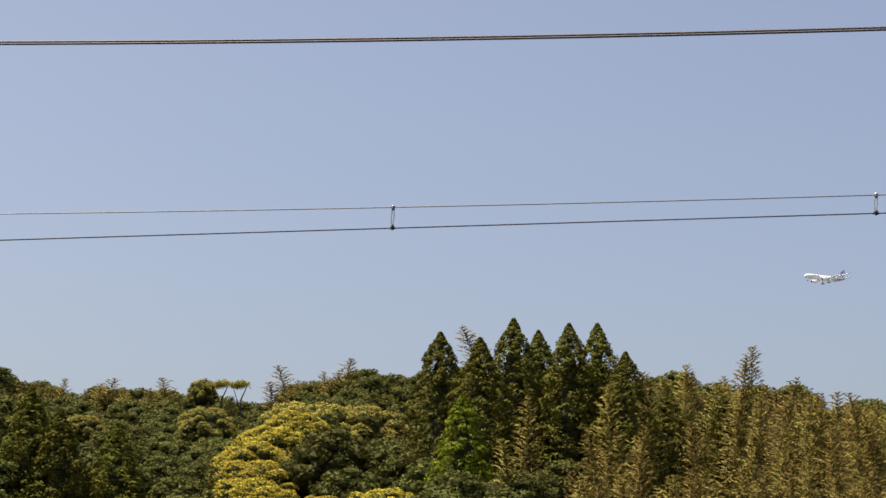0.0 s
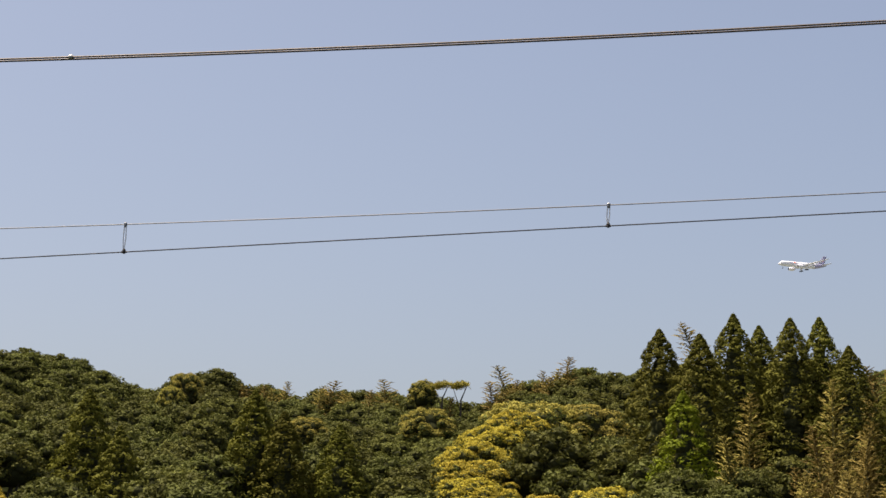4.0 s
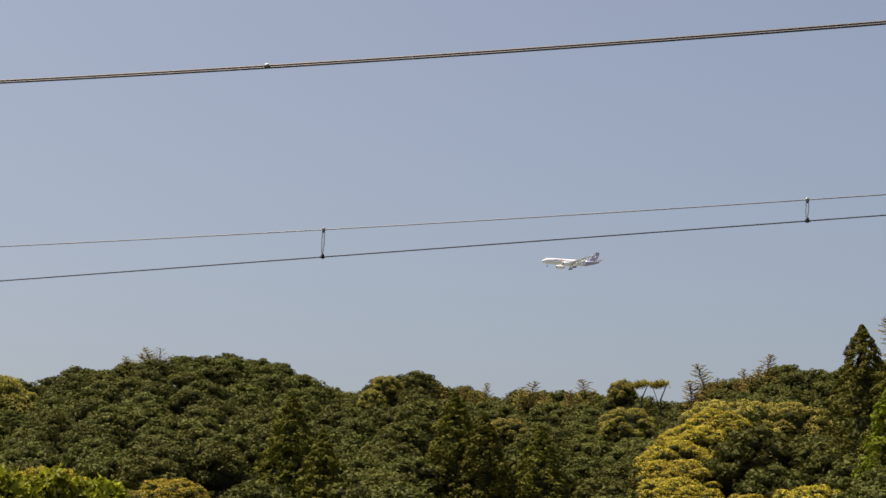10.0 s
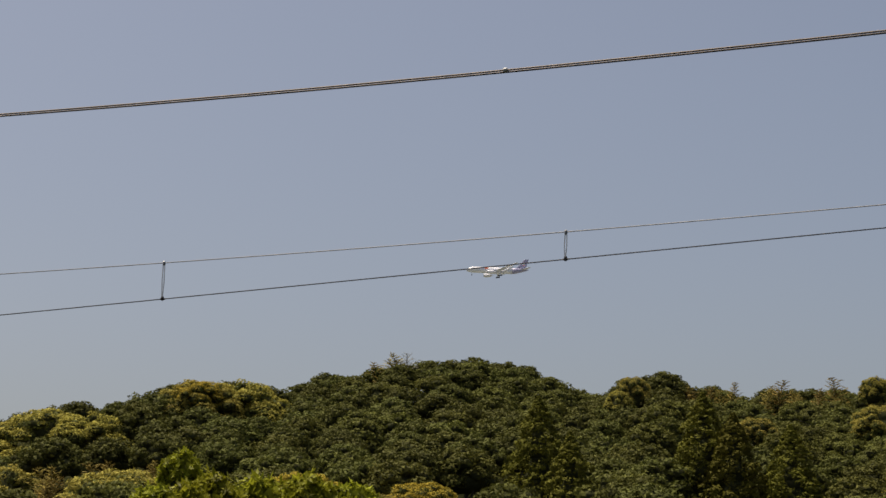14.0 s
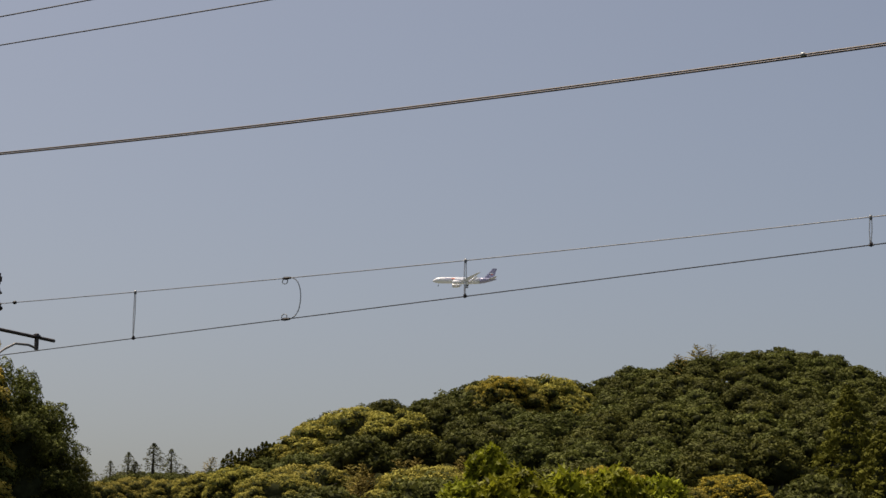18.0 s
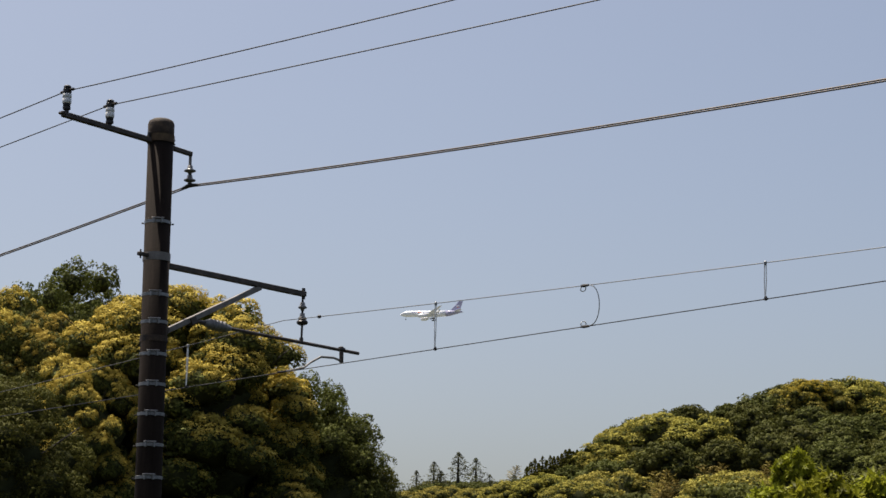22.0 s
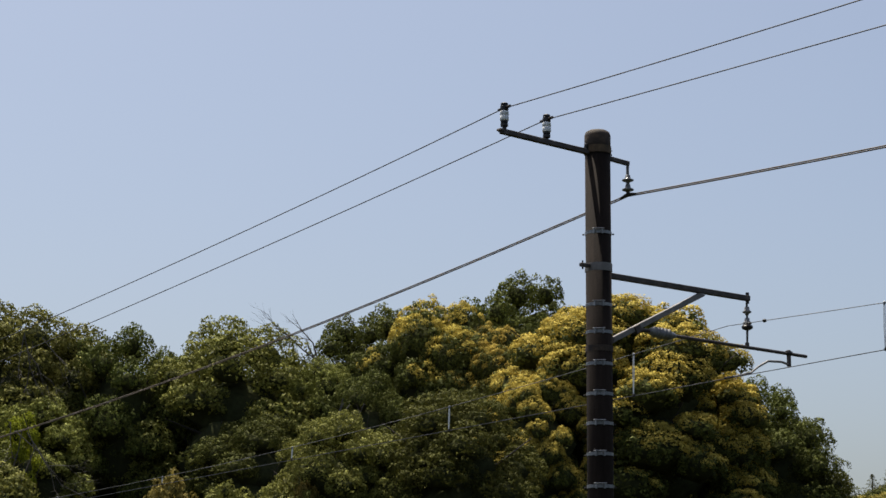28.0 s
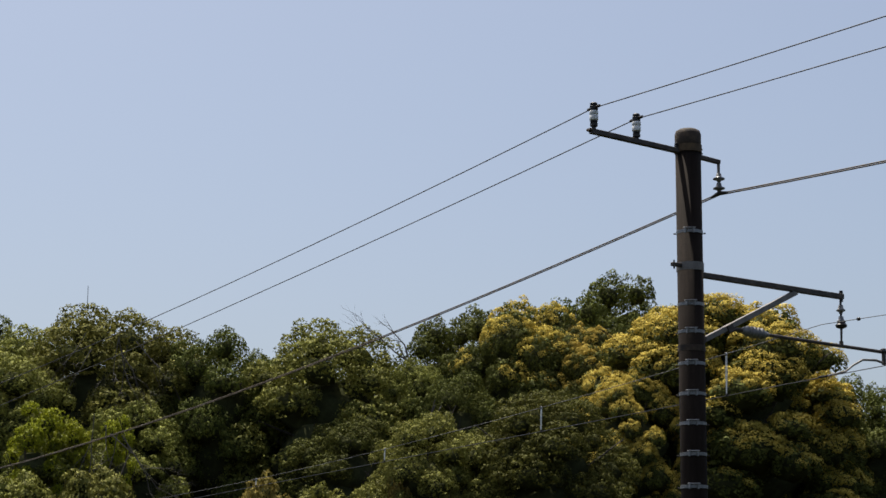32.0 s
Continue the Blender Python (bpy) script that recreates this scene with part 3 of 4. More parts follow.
GREEN_CEDAR = [make_cedar(44, H=15.0, spread=3.0, boughs=250, mat=M_VIVID, label="bushy fresh green cedar before the dark ones")]
CYPRESSES = [make_cedar(46 + k, H=18.0, spread=3.2, boughs=340, mat=M_CYPRESS, slim=6.0, label="dense dark green cypress on the wooded slope") for k in range(2)]
YOUNG = [make_cedar(49 + k, H=12.0, spread=2.0, boughs=150, per=12, leaf=0.36, mat=M_SPRUCE, slim=3.6, core=0.1, inside=0.15, label="slender young conifer with tiered branches in the far valley") for k in range(2)]
RAGGED = [make_cedar(58 + k, H=14.0, spread=2.3, boughs=170, per=14, leaf=0.40, mat=M_CYPRESS, slim=4.0, core=0.25, inside=0.3, label="dark ragged conifer in a row on the far crest") for k in range(2)]
BAMBOOS = [make_bamboo(50 + k) for k in range(4)]
random.seed(7)

# tall cedars and the ones lower on the slope: bearing, range, top elevation, width
keyed(CEDARS, [(-5.31, 160, 9.25, 6.4), (-4.15, 155, 9.1, 6.7), (-3.18, 160, 9.65, 6.2), (-2.46, 165, 9.3, 5.5), (-1.57, 158, 9.5, 6.0),
                   (-0.75, 160, 9.5, 5.8), (0.05, 156, 8.68, 6.0), (1.22, 166, 7.72, 4.8), (2.82, 166, 7.4, 4.8)], 2.0)
keyed(CYPRESSES, [(-16.95, 160, 7.45, 7.0), (-16.1, 158, 6.85, 6.8), (-14.5, 158, 6.5, 7.0), (-21.65, 166, 7.35, 6.6), (-20.75, 160, 6.35, 6.8)], 2.6)
keyed(GREEN_CEDAR, [(-4.65, 148, 7.5, 5.8)], 2.0)
keyed(CEDARS, [(-27.8, 252, 7.88, 4.4)], -0.4)

# chinquapins in bloom
keyed(GOLDS[:1], [(-9.03, 182, 7.15, 12.1), (-7.56, 185, 7.05, 10.6), 
                   (-15.5, 202, 6.65, 5.4), (-12.0, 205, 6.95, 6.4),
                   (-30.2, 227, 7.6, 12.8), (-31.4, 224, 7.6, 11.4), (-35.57, 213, 6.7, 12.8), (-34.4, 210, 6.6, 11.4),
                   (-36.97, 182, 5.1, 11.4), (-37.9, 165, 4.8, 8.0), (-38.9, 240, 5.0, 9.0), (-39.9, 250, 4.8, 9.0), (-41.8, 280, 4.65, 10.0), (-42.7, 262, 4.5, 9.0), (-40.9, 268, 4.6, 8.0), (-33.4, 142, 5.05, 11.4), (-26.4, 139, 4.5, 6.5), (-36.7, 220, 6.3, 9.9)], 0.9)

keyed(GOLDS[1:], [(-10.15, 172, 6.45, 8.0), (-10.75, 160, 5.5, 8.0), (-6.88, 148, 4.75, 7.8), (-28.48, 142, 5.05, 8.5), (-25.0, 146, 4.85, 6.8),
                  (-31.45, 222, 7.62, 6.5), (-9.4, 176, 6.9, 7.0), (-10.6, 166, 6.0, 8.0), (-10.8, 154, 5.0, 7.6),
                  (-10.2, 153, 4.75, 7.0), (-8.7, 149, 4.5, 6.5)], 0.9)
keyed(OAKS, [(-8.35, 158, 6.4, 7.6), (-7.9, 154, 5.3, 6.5)], 1.2)
keyed(OAKS, [(-18.1, 240, 8.0, 6.0)], 0.3)
keyed(GOLDS[:1], [(-18.95, 233, 7.85, 4.6), (-19.35, 230, 7.45, 3.4), (-12.15, 236, 7.76, 3.8)], 0.3)
keyed(LIGHTS, [(-6.7, 158, 5.9, 6.5), (-17.9, 205, 7.15, 6.4), (-18.5, 196, 6.5, 6.0)], 0.4)
for a, e in [(-19.7, 7.3), (-19.1, 7.4)]:
    plant(random.choice(OAKS), a, 243, e, width=6.0)

# bamboo plumes against the sky and before the cedars
for a, r, e in [(3.58, 160, 8.9), (3.25, 160, 8.55), (1.72, 169, 8.4), (4.43, 158, 7.95), (6.01, 155, 7.6), (6.71, 155, 7.5), (7.1, 156, 7.4),
                (0.91, 171, 8.2), (2.35, 166, 7.9), (2.99, 160, 7.55), (3.79, 155, 7.55), (5.06, 155, 7.55), (5.53, 155, 7.35),
                (-2.84, 147, 7.4), (-3.25, 141, 6.3), (-0.48, 148, 7.9), (-0.73, 141, 6.5)]:
    plant(random.choice(BAMBOOS), a, r, e)
for a, r, e in [(-8.16, 244, 8.55), (-9.62, 244, 8.25), (-15.0, 244, 7.8), (-14.03, 244, 7.45), (-17.13, 244, 7.75), (-13.09, 244, 7.8), (-4.07, 204, 9.45),
                (-39.98, 335, 5.3), (-10.0, 241, 7.8), (-8.6, 239, 7.9), (-7.9, 239, 7.9), (-25.4, 250, 8.6), (-25.6, 251, 8.4), (-26.0, 250, 8.35)]:
    plant(random.choice(BAMBOOS), a, r, e, width=4.6)
for k in range(22):
    a = random.uniform(-20.0, -5.6)
    plant(random.choice(BAMBOOS), a, 240, float(np.interp(a, SKY_A, SKY_E)) + random.uniform(-0.1, 0.32))
for k in range(105):
    a = -1.2 + 11.0 * random.random()
    r = 136 + 36 * random.random()
    e = min(4.5 + (r - 136) / 36 * 2.9 + random.random() * 1.0, float(np.interp(a, SKY_A, SKY_E)) + 0.12)
    if not hides(a, r, e, 1.5):
        plant(random.choice(BAMBOOS), a, r, e)

# bamboo and young conifers low on the left slope and in the far valley
keyed(BAMBOOS, [(random.uniform(-36.4, -31.2), random.uniform(150, 172), random.uniform(4.8, 5.6), 3.6) for k in range(15)], 0.7)
for a, e, w in [(-41.4, 5.63, 3.6), (-40.9, 5.47, 3.3), (-42.1, 5.36, 2.8), (-41.9, 5.1, 2.4), (-40.5, 5.0, 2.6), (-42.6, 5.1, 2.6), (-39.8, 5.0, 2.4)]:
    plant(random.choice(YOUNG), a, 308, e, width=1.75 * w)
for a, e in [(-38.0 - 0.11 * k, 5.80 - 0.035 * k) for k in range(14)]:
    plant(random.choice(RAGGED), a, 250, e + random.uniform(-0.12, 0.06), width=random.uniform(3.2, 4.6))

# the crest of the hill
a = -43.5
while a < 10:
    r = ridge_range(a)
    e = float(np.interp(a, SKY_A, SKY_E))
    w = random.uniform(5.0, 7.0)
    if a > 0.8:
        plant(random.choice(BAMBOOS), a, r - 30, e + random.uniform(-0.15, 0.25))
    elif not hides(a, r, e, w):
        plant(random.choice(OAKS if random.random() < 0.75 else LIGHTS), a, r + random.uniform(-2, 2), e + random.uniform(-0.16, 0.12) - (0.85 if a > -0.6 else 0), width=w)
    a += math.degrees(3.1 / r)

# the woods that fill the slope
for i in range(31):
    r = FOOT + 4 + i * 8.6
    step = math.degrees(5.2 / r)
    a = -44 + (i % 2) * step / 2
    while a < 9:
        aa, rr = a + random.uniform(-0.3, 0.3) * step, r + random.uniform(-2, 2)
        a += step
        if rr > ridge_range(aa) + 1 or (aa > -1.5 and rr < 172):
            continue
        top = canopy(aa, rr) + random.uniform(-0.9, 0.9) - (1.8 if aa > 0.3 else 0)
        if top < CAM_Z + rr * math.tan(radians(3.9)):
            continue
        g = land(rr * math.sin(radians(aa)), rr * math.cos(radians(aa)))
        patch = noise.noise(Vector((rr * math.sin(radians(aa)) * 0.03, rr * math.cos(radians(aa)) * 0.03, 3.0)))
        kind = random.choice(LIGHTS if random.random() < 0.22 + 0.5 * patch or aa > -1.0 else OAKS)
        w = random.uniform(4.8, 7.2)
        if hides(aa, rr, math.degrees(math.atan2(top - CAM_Z, rr)), w):
            continue
        plant(kind, aa, rr, height=max(5.0, top - g), width=w)

# ---- the wood close behind the line ----
NEAR_GOLD = [make_round("flowering_chinquapin", "large chinquapin covered in golden yellow blossom", 60 + k, M_CAST, H=10.5, spread=4.0, gap=0.34, leaf=0.10, per=34, rag=0.04,
                        core=(0.72, 0.6)[k], soft=0.75, jitter=0.3, flat=0.75, bloom=95, petal=0.62, bald=0.03, patchy=(0.22, 0.3)[k], bloom_mat=M_GOLDEN, group="wood behind the line", tall=0.50, lobes=(64, 40)[k], lobe=(1.0, 1.1)[k],
                        top_only=0.0, down=1.8, low=(0.34, 0.84)[k]) for k in range(2)]
NEAR_OAK = [make_round("broadleaf_tree", "dark green broadleaf tree in the wood behind the line", 70 + k, (M_CAST, M_WARM, M_OAKL, M_SPRING)[k], H=10, spread=3.2, gap=0.37,
                       leaf=0.092, per=44, core=0.50, fill=4, soft=0.65, jitter=0.52, flat=0.9, under=-0.4, group="wood behind the line", tall=0.46, lobes=22 + 3 * k) for k in range(4)]
NEAR_FRESH = [make_round("leafy_tree", "bright green tree with large fresh leaves", 80 + k, M_FRESH, H=8, spread=2.4, gap=0.42, leaf=0.42, whorl=8, soft=0.2,
                         rag=0.2, wide=0.36, group="wood behind the line", tall=0.42, lobes=22) for k in range(2)]
random.seed(11)
for k, a, r, e, w in [(0, -49.55, 55, 10.05, 8.2), (1, -54.9, 59, 10.0, 5.6), (0, -51.9, 52.5, 7.9, 3.6), (0, -47.1, 56, 7.8, 3.8), (1, -53.3, 58, 9.3, 4.2)]:
    plant(NEAR_GOLD[k], a, r, e, width=w)
for k, a, r, e, w in [(0, -52.15, 62, 10.75, 5.0), (3, -53.3, 64, 10.1, 4.6), (0, -56.2, 61, 9.8, 4.8), (0, -57.3, 60, 9.5, 4.0), (1, -58.3, 57, 8.3, 2.6), (0, -57.0, 56, 8.0, 3.4),
                      (0, -45.1, 57, 6.9, 4.2), (2, -44.5, 57, 5.7, 3.2), (0, -45.7, 58, 7.7, 4.0), (1, -60.75, 58, 9.3, 6.0), (2, -62.2, 60, 8.5, 4.4), (0, -63.9, 59, 9.05, 4.4),
                      (1, -65.5, 60, 9.0, 5.2), (1, -67.2, 60, 9.55, 6.4), (1, -69.0, 61, 8.95, 5.0), (0, -60.1, 55, 6.7, 4.2), (3, -70.4, 70, 9.25, 4.6), (1, -69.6, 58, 8.2, 4.8), (1, -66.4, 57, 7.0, 4.2), (3, -68.3, 55, 6.0, 4.0),
                      (2, -54.3, 48, 7.45, 4.4), (1, -57.9, 48, 6.8, 3.4), (1, -56.3, 48, 6.2, 3.0),
                      (3, -51.6, 66, 9.4, 6.0), (3, -59.3, 66, 8.2, 5.6), (3, -62.6, 66, 8.1, 5.6), (3, -65.4, 66, 8.0, 5.0), (3, -47.8, 64, 8.6, 6.0)]:
    plant(NEAR_OAK[k], a, r, e, width=w)
NEAR_BUSH = [make_round("leafy_bush", label, 90 + k, mat, H=(8, 5, 5)[k], spread=1.6, gap=0.34, leaf=0.12, per=26, core=0.5, group="wood behind the line", tall=0.48, lobes=18, rag=0.14)
             for k, (mat, label) in enumerate(((M_FRESH, "yellow green creeper foliage hanging over the wood"), (M_BAMBOO, "small rusty yellow bush in seed at the edge of the wood"),
                                               (M_WARM, "pale green bush at the edge of the wood")))]
for k, a, r, e, w in [(0, -68.9, 54, 6.9, 1.9), (0, -67.9, 54, 6.5, 1.6), (0, -66.6, 54.5, 6.6, 1.3), (1, -62.5, 50, 5.0, 1.7), (2, -59.2, 49, 5.0, 2.2), (2, -60.8, 50, 4.8, 1.8),
                      (1, -58.6, 47, 4.9, 1.0), (2, -67.2, 52, 5.2, 2.4), (2, -69.3, 52, 5.0, 2.2)]:
    plant(NEAR_BUSH[k], a, r, e, width=w)
for a, r, e, w in [(-31.85, 62, 5.65, 1.5), (-30.9, 60, 5.0, 2.6), (-29.6, 61, 4.95, 2.6), (-28.3, 64, 5.0, 2.6), (-27.0, 66, 4.75, 2.6),
                   (-32.6, 58, 4.6, 2.0), (-31.6, 58, 4.7, 2.2)]:
    plant(random.choice(NEAR_FRESH), a, r, e, width=w)


# ---- bare and odd trees ----
def branchy(rng, base, tip, r0, depth, out, spread=0.5):
    """Forking bare twigs."""
    base, tip = Vector(base), Vector(tip)
    mid = base.lerp(tip, 0.5) + Vector(rng.normal(size=3) * 0.06 * (tip - base).length)
    out.append(tube([base, mid, tip], [r0, r0 * 0.75, r0 * 0.45], 5))
    if depth:
        ln = (tip - base).length
        for k in range(3):
            p = mid.lerp(tip, 0.15 + 0.85 * rng.random())
            d = (tip - base).normalized() + Vector(rng.normal(size=3) * spread)
            branchy(rng, p, p + d.normalized() * ln * (0.4 + 0.3 * rng.random()), r0 * 0.42, depth - 1, out, spread)


def build_dead_tree():
    """Leafless tree in the near wood."""
    rng = np.random.default_rng(91)
    x, y = 57 * math.sin(radians(-58.35)), 57 * math.cos(radians(-58.35))
    g = land(x, y)
    top = CAM_Z + 57 * math.tan(radians(8.4)) - g
    ob = thing("dead_tree", "leafless bleached tree rising out of the green wood", "tree", "", (x, y, g))
    side = Vector((-math.cos(radians(58.35)), -math.sin(radians(58.35)), 0))
    part("trunk", tube([(0, 0, -0.5), (0.05, 0, top * 0.6), (0, 0, top)], [0.09, 0.07, 0.045], 7), M_DEAD, ob)
    for reach, lift in ((1.0, 0.75), (0.55, 0.85), (0.3, 0.3)):
        out = []
        branchy(rng, (0, 0, top - 0.1), Vector((0, 0, top)) + side * reach + Vector((0, 0, lift)), 0.028, 3, out, 0.36)
        part("limb", join(*out), M_DEAD, ob)


def build_vines(seed, a, r, e, drop, wide, count):
    """Dry leafless vines hanging over the front of a crown."""
    rng = np.random.default_rng(seed)
    x, y = r * math.sin(radians(a)), r * math.cos(radians(a))
    top = CAM_Z + r * math.tan(radians(e))
    ob = thing("dry_vines", "tangle of dry grey brown vines over the leaves", "vine", "", (x, y, 0))
    side = Vector((math.cos(radians(a)), -math.sin(radians(a)), 0))
    for k in range(count):
        p = side * rng.uniform(-wide, wide) + Vector((0, 0, top - rng.uniform(0, 0.4) * drop))
        q = p + side * rng.normal() * 0.5 + Vector((0, 0, -drop * rng.uniform(0.4, 0.9)))
        out = []
        branchy(rng, p, q, 0.016, 3, out, 0.5)
        part("vine", join(*out), M_DEAD, ob)
    turns = [side * 0.3 * math.sin(1.9 * k + seed) + Vector((0.25 * math.cos(1.3 * k), 0.4, top * (0.05 + 0.115 * k))) for k in range(9)]
    part("stem", tube(turns, [0.035 - 0.003 * k for k in range(9)], 6), M_BARK, ob)


def build_bare_tree():
    """Pale bare tree on the crest."""
    rng = np.random.default_rng(92)
    a, r = -25.45, 250
    x, y = r * math.sin(radians(a)), r * math.cos(radians(a))
    g = land(x, y)
    h = CAM_Z + r * math.tan(radians(8.52)) - g
    ob = thing("bare_tree", "pale bare tree on the crest of the wooded hill", "tree", "", (x, y, g))
    part("trunk", tube([(0, 0, -0.5), (0, 0, h)], [0.16, 0.03], 6), M_DEAD, ob)
    for k in range(26):
        z = h * (0.6 + 0.39 * k / 26)
        w = k * 2.4
        ln = 1.2 * (1 - k / 28) + 0.25
        out = []
        branchy(rng, (0, 0, z), (math.cos(w) * ln, math.sin(w) * ln, z + 0.45 * ln), 0.03, 1, out, 0.4)
        part("limb", join(*out), M_PALE, ob)


def build_flat_pine(a, wide):
    """Flat-topped tree against the sky."""
    rng = np.random.default_rng(93)
    r, e = 240, 7.68
    x, y = r * math.sin(radians(a)), r * math.cos(radians(a))
    g = land(x, y)
    h = CAM_Z + r * math.tan(radians(e)) - g
    ob = thing("flat_topped_tree", "small flat topped tree with thin bare stems on the skyline", "tree", "", (x, y, g))
    part("trunk", join(tube([(0, 0, -1), (0.2, 0, h * 0.75), (0.9, 0.3, h - 0.3)], [0.14, 0.1, 0.04], 6), tube([(0.15, 0, h * 0.6), (-0.9, 0.2, h - 0.3)], [0.07, 0.03], 5)), M_BARK, ob)
    n = 1500
    P = rng.normal(size=(n, 3)) * np.array([wide * 0.3, 0.9, 0.16]) + np.array([0, 0, h - 0.25])
    P = np.clip(P, np.array([-wide * 0.55, -1.6, h - 0.6]), np.array([wide * 0.55, 1.6, h + 0.1]))
    P[:, 2] += 0.12 * np.sin(P[:, 0] * 2.2)
    leaves("crown", P, unit(rng.normal(size=(n, 3)) * 0.5 + np.array([0, 0, 0.7])), 0.2 * (0.7 + 0.6 * rng.random(n)), M_OLIVE, ob, rng, 0.7)


build_dead_tree()
build_vines(94, -67.0, 56.6, 9.0, 1.6, 0.9, 7)
build_vines(95, -66.9, 53.3, 6.9, 2.0, 0.45, 6)
build_vines(96, -57.2, 54.0, 7.4, 1.0, 0.4, 4)
build_bare_tree()
build_flat_pine(-11.08, 1.9)
build_flat_pine(-11.62, 2.3)


def build_mast_antenna():
    r, a = 75, -67.65
    x, y = r * math.sin(radians(a)), r * math.cos(radians(a))
    g = land(x, y)
    h = CAM_Z + r * math.tan(radians(10.28)) - g
    ob = thing("antenna_mast", "thin grey antenna mast behind the wood", "mast", "", (x, y, g))
    part("pole", tube([(0, 0, -0.3), (0, 0, h * 0.8)], [0.045, 0.028], 8), M_ZINC, ob)
    part("tip", tube([(0, 0, h * 0.8), (0, 0, h)], [0.018, 0.012], 6), M_ZINC, ob)


build_mast_antenna()

# ---- overhead line ----
PX, PY = -20.516, 17.087          # the mast
WIRE_Y = 19.46


def contact_z(x):
    return 5.871 + 0.0187 * x if x > PX else 5.488 + 0.0222 * (x - PX)


def sag(x, z0, right, left):
    s = x - PX
    c2, c1 = right if s >= 0 else left
    return z0 + c1 * s + c2 * s * s


def messenger_z(x):
    return sag(x, 6.235, (0.0010, -0.0288), (0.00155, 0.08347))


def span_wire(name, label, y, zf, radius, mat, x0=-62.0, x1=14.0, step=0.75, group="overhead wires", dy=0.0, dz=0.0, sides=6):
    n = int((x1 - x0) / step)
    xs = sorted(set([x0 + (x1 - x0) * k / n for k in range(n + 1)] + [PX]))
    tagged(part(name, tube([(x, y + dy, zf(x) + dz) for x in xs], radius, sides), mat, smooth=True), label, "wire", group)


span_wire("contact_wire", "thin dark contact wire over the track", WIRE_Y, contact_z, 0.0065, M_CONTACT)
span_wire("messenger_wire", "thin stranded messenger wire carrying the droppers", WIRE_Y, messenger_z, 0.0055, M_CONTACT)


def feeder_z(x):
    return sag(x, 7.88, (0.00161, -0.0654), (0.00154, 0.10493))


span_wire("feeder_wire", "brown twin feeder cable hung from the mast", 17.627, feeder_z, 0.0095, M_COPPER, dy=-0.008, dz=0.0085)
span_wire("feeder_wire", "brown twin feeder cable hung from the mast", 17.627, feeder_z, 0.0095, M_COPPER, dy=0.008, dz=-0.0085)
span_wire("power_wire", "dark high voltage wire on a pin insulator", 15.481, lambda x: sag(x, 8.776, (0.0010, -0.0405), (0.00097, 0.079)), 0.0075, M_WIRE)
span_wire("power_wire", "dark high voltage wire on a pin insulator", 16.197, lambda x: sag(x, 8.736, (0.00058, -0.0436), (0.00053, 0.0746)), 0.0075, M_WIRE)

# droppers every 5 m
DROPS = [2.49, -2.30, -7.41, -12.42, -17.58, -22.57, -27.33, -32.44, -37.7, -42.9]


def make_dropper(x, bright):
    zt, zb = messenger_z(x), contact_z(x)
    if zt - zb < 0.12:
        return
    ob = thing("dropper", "pale wire dropper between messenger and contact wire", "dropper", "droppers", (x, WIRE_Y, zb))
    h = zt - zb
    lean = 0.02
    for s in (-1, 1):
        part("strand", tube([(s * 0.004 - lean * 0.3, 0, 0.02), (s * 0.014, 0, h * 0.5), (s * 0.010 + lean * 0.3, 0, h - 0.01)], 0.0065, 5), bright, ob)
    part("upper_clip", lathe([(0.012, -0.03), (0.018, -0.015), (0.018, 0.012), (0.010, 0.022)], 8, (lean * 0.3, 0, h)), M_ZINC, ob)
    part("lower_clamp", join(lathe([(0.010, -0.018), (0.020, -0.010), (0.020, 0.018), (0.012, 0.034)], 8), tube([(-0.03, 0, 0), (0.03, 0, 0)], 0.011, 6)),
         M_BROWN, ob)


for x in DROPS:
    make_dropper(x, M_BRIGHT)


def make_jumper():
    """Curved lead joining the two wires, with a coiled end at each clamp."""
    x = -15.07
    zt, zb = messenger_z(x), contact_z(x)
    ob = thing("jumper_cable", "grey curved jumper cable with coiled ends joining two wires", "cable", "", (x, WIRE_Y, zb))
    h = zt - zb
    pts = []
    for k in range(15):
        w = -math.pi / 2 + math.pi * k / 14
        pts.append((0.03 + 0.20 * max(0.0, math.cos(w)) ** 0.7, 0, h * 0.5 + (h * 0.5 - 0.0) * math.sin(w)))
    part("lead", tube(pts, 0.0065, 6), M_LEAD, ob)
    for z, s in ((h, -1), (0, 1)):
        ring = [(-0.03 + 0.042 * math.cos(w), 0.012, z + s * 0.035 + 0.034 * math.sin(w)) for w in [6.283 * k / 12 for k in range(13)]]
        part("coil", tube(ring, 0.0065, 5, cap=False), M_LEAD, ob)
        part("clamp", tube([(-0.06, 0, z), (-0.02, 0, z), (0.07, 0, z)], [0.012, 0.022, 0.014], 6), M_BROWN, ob)


make_jumper()


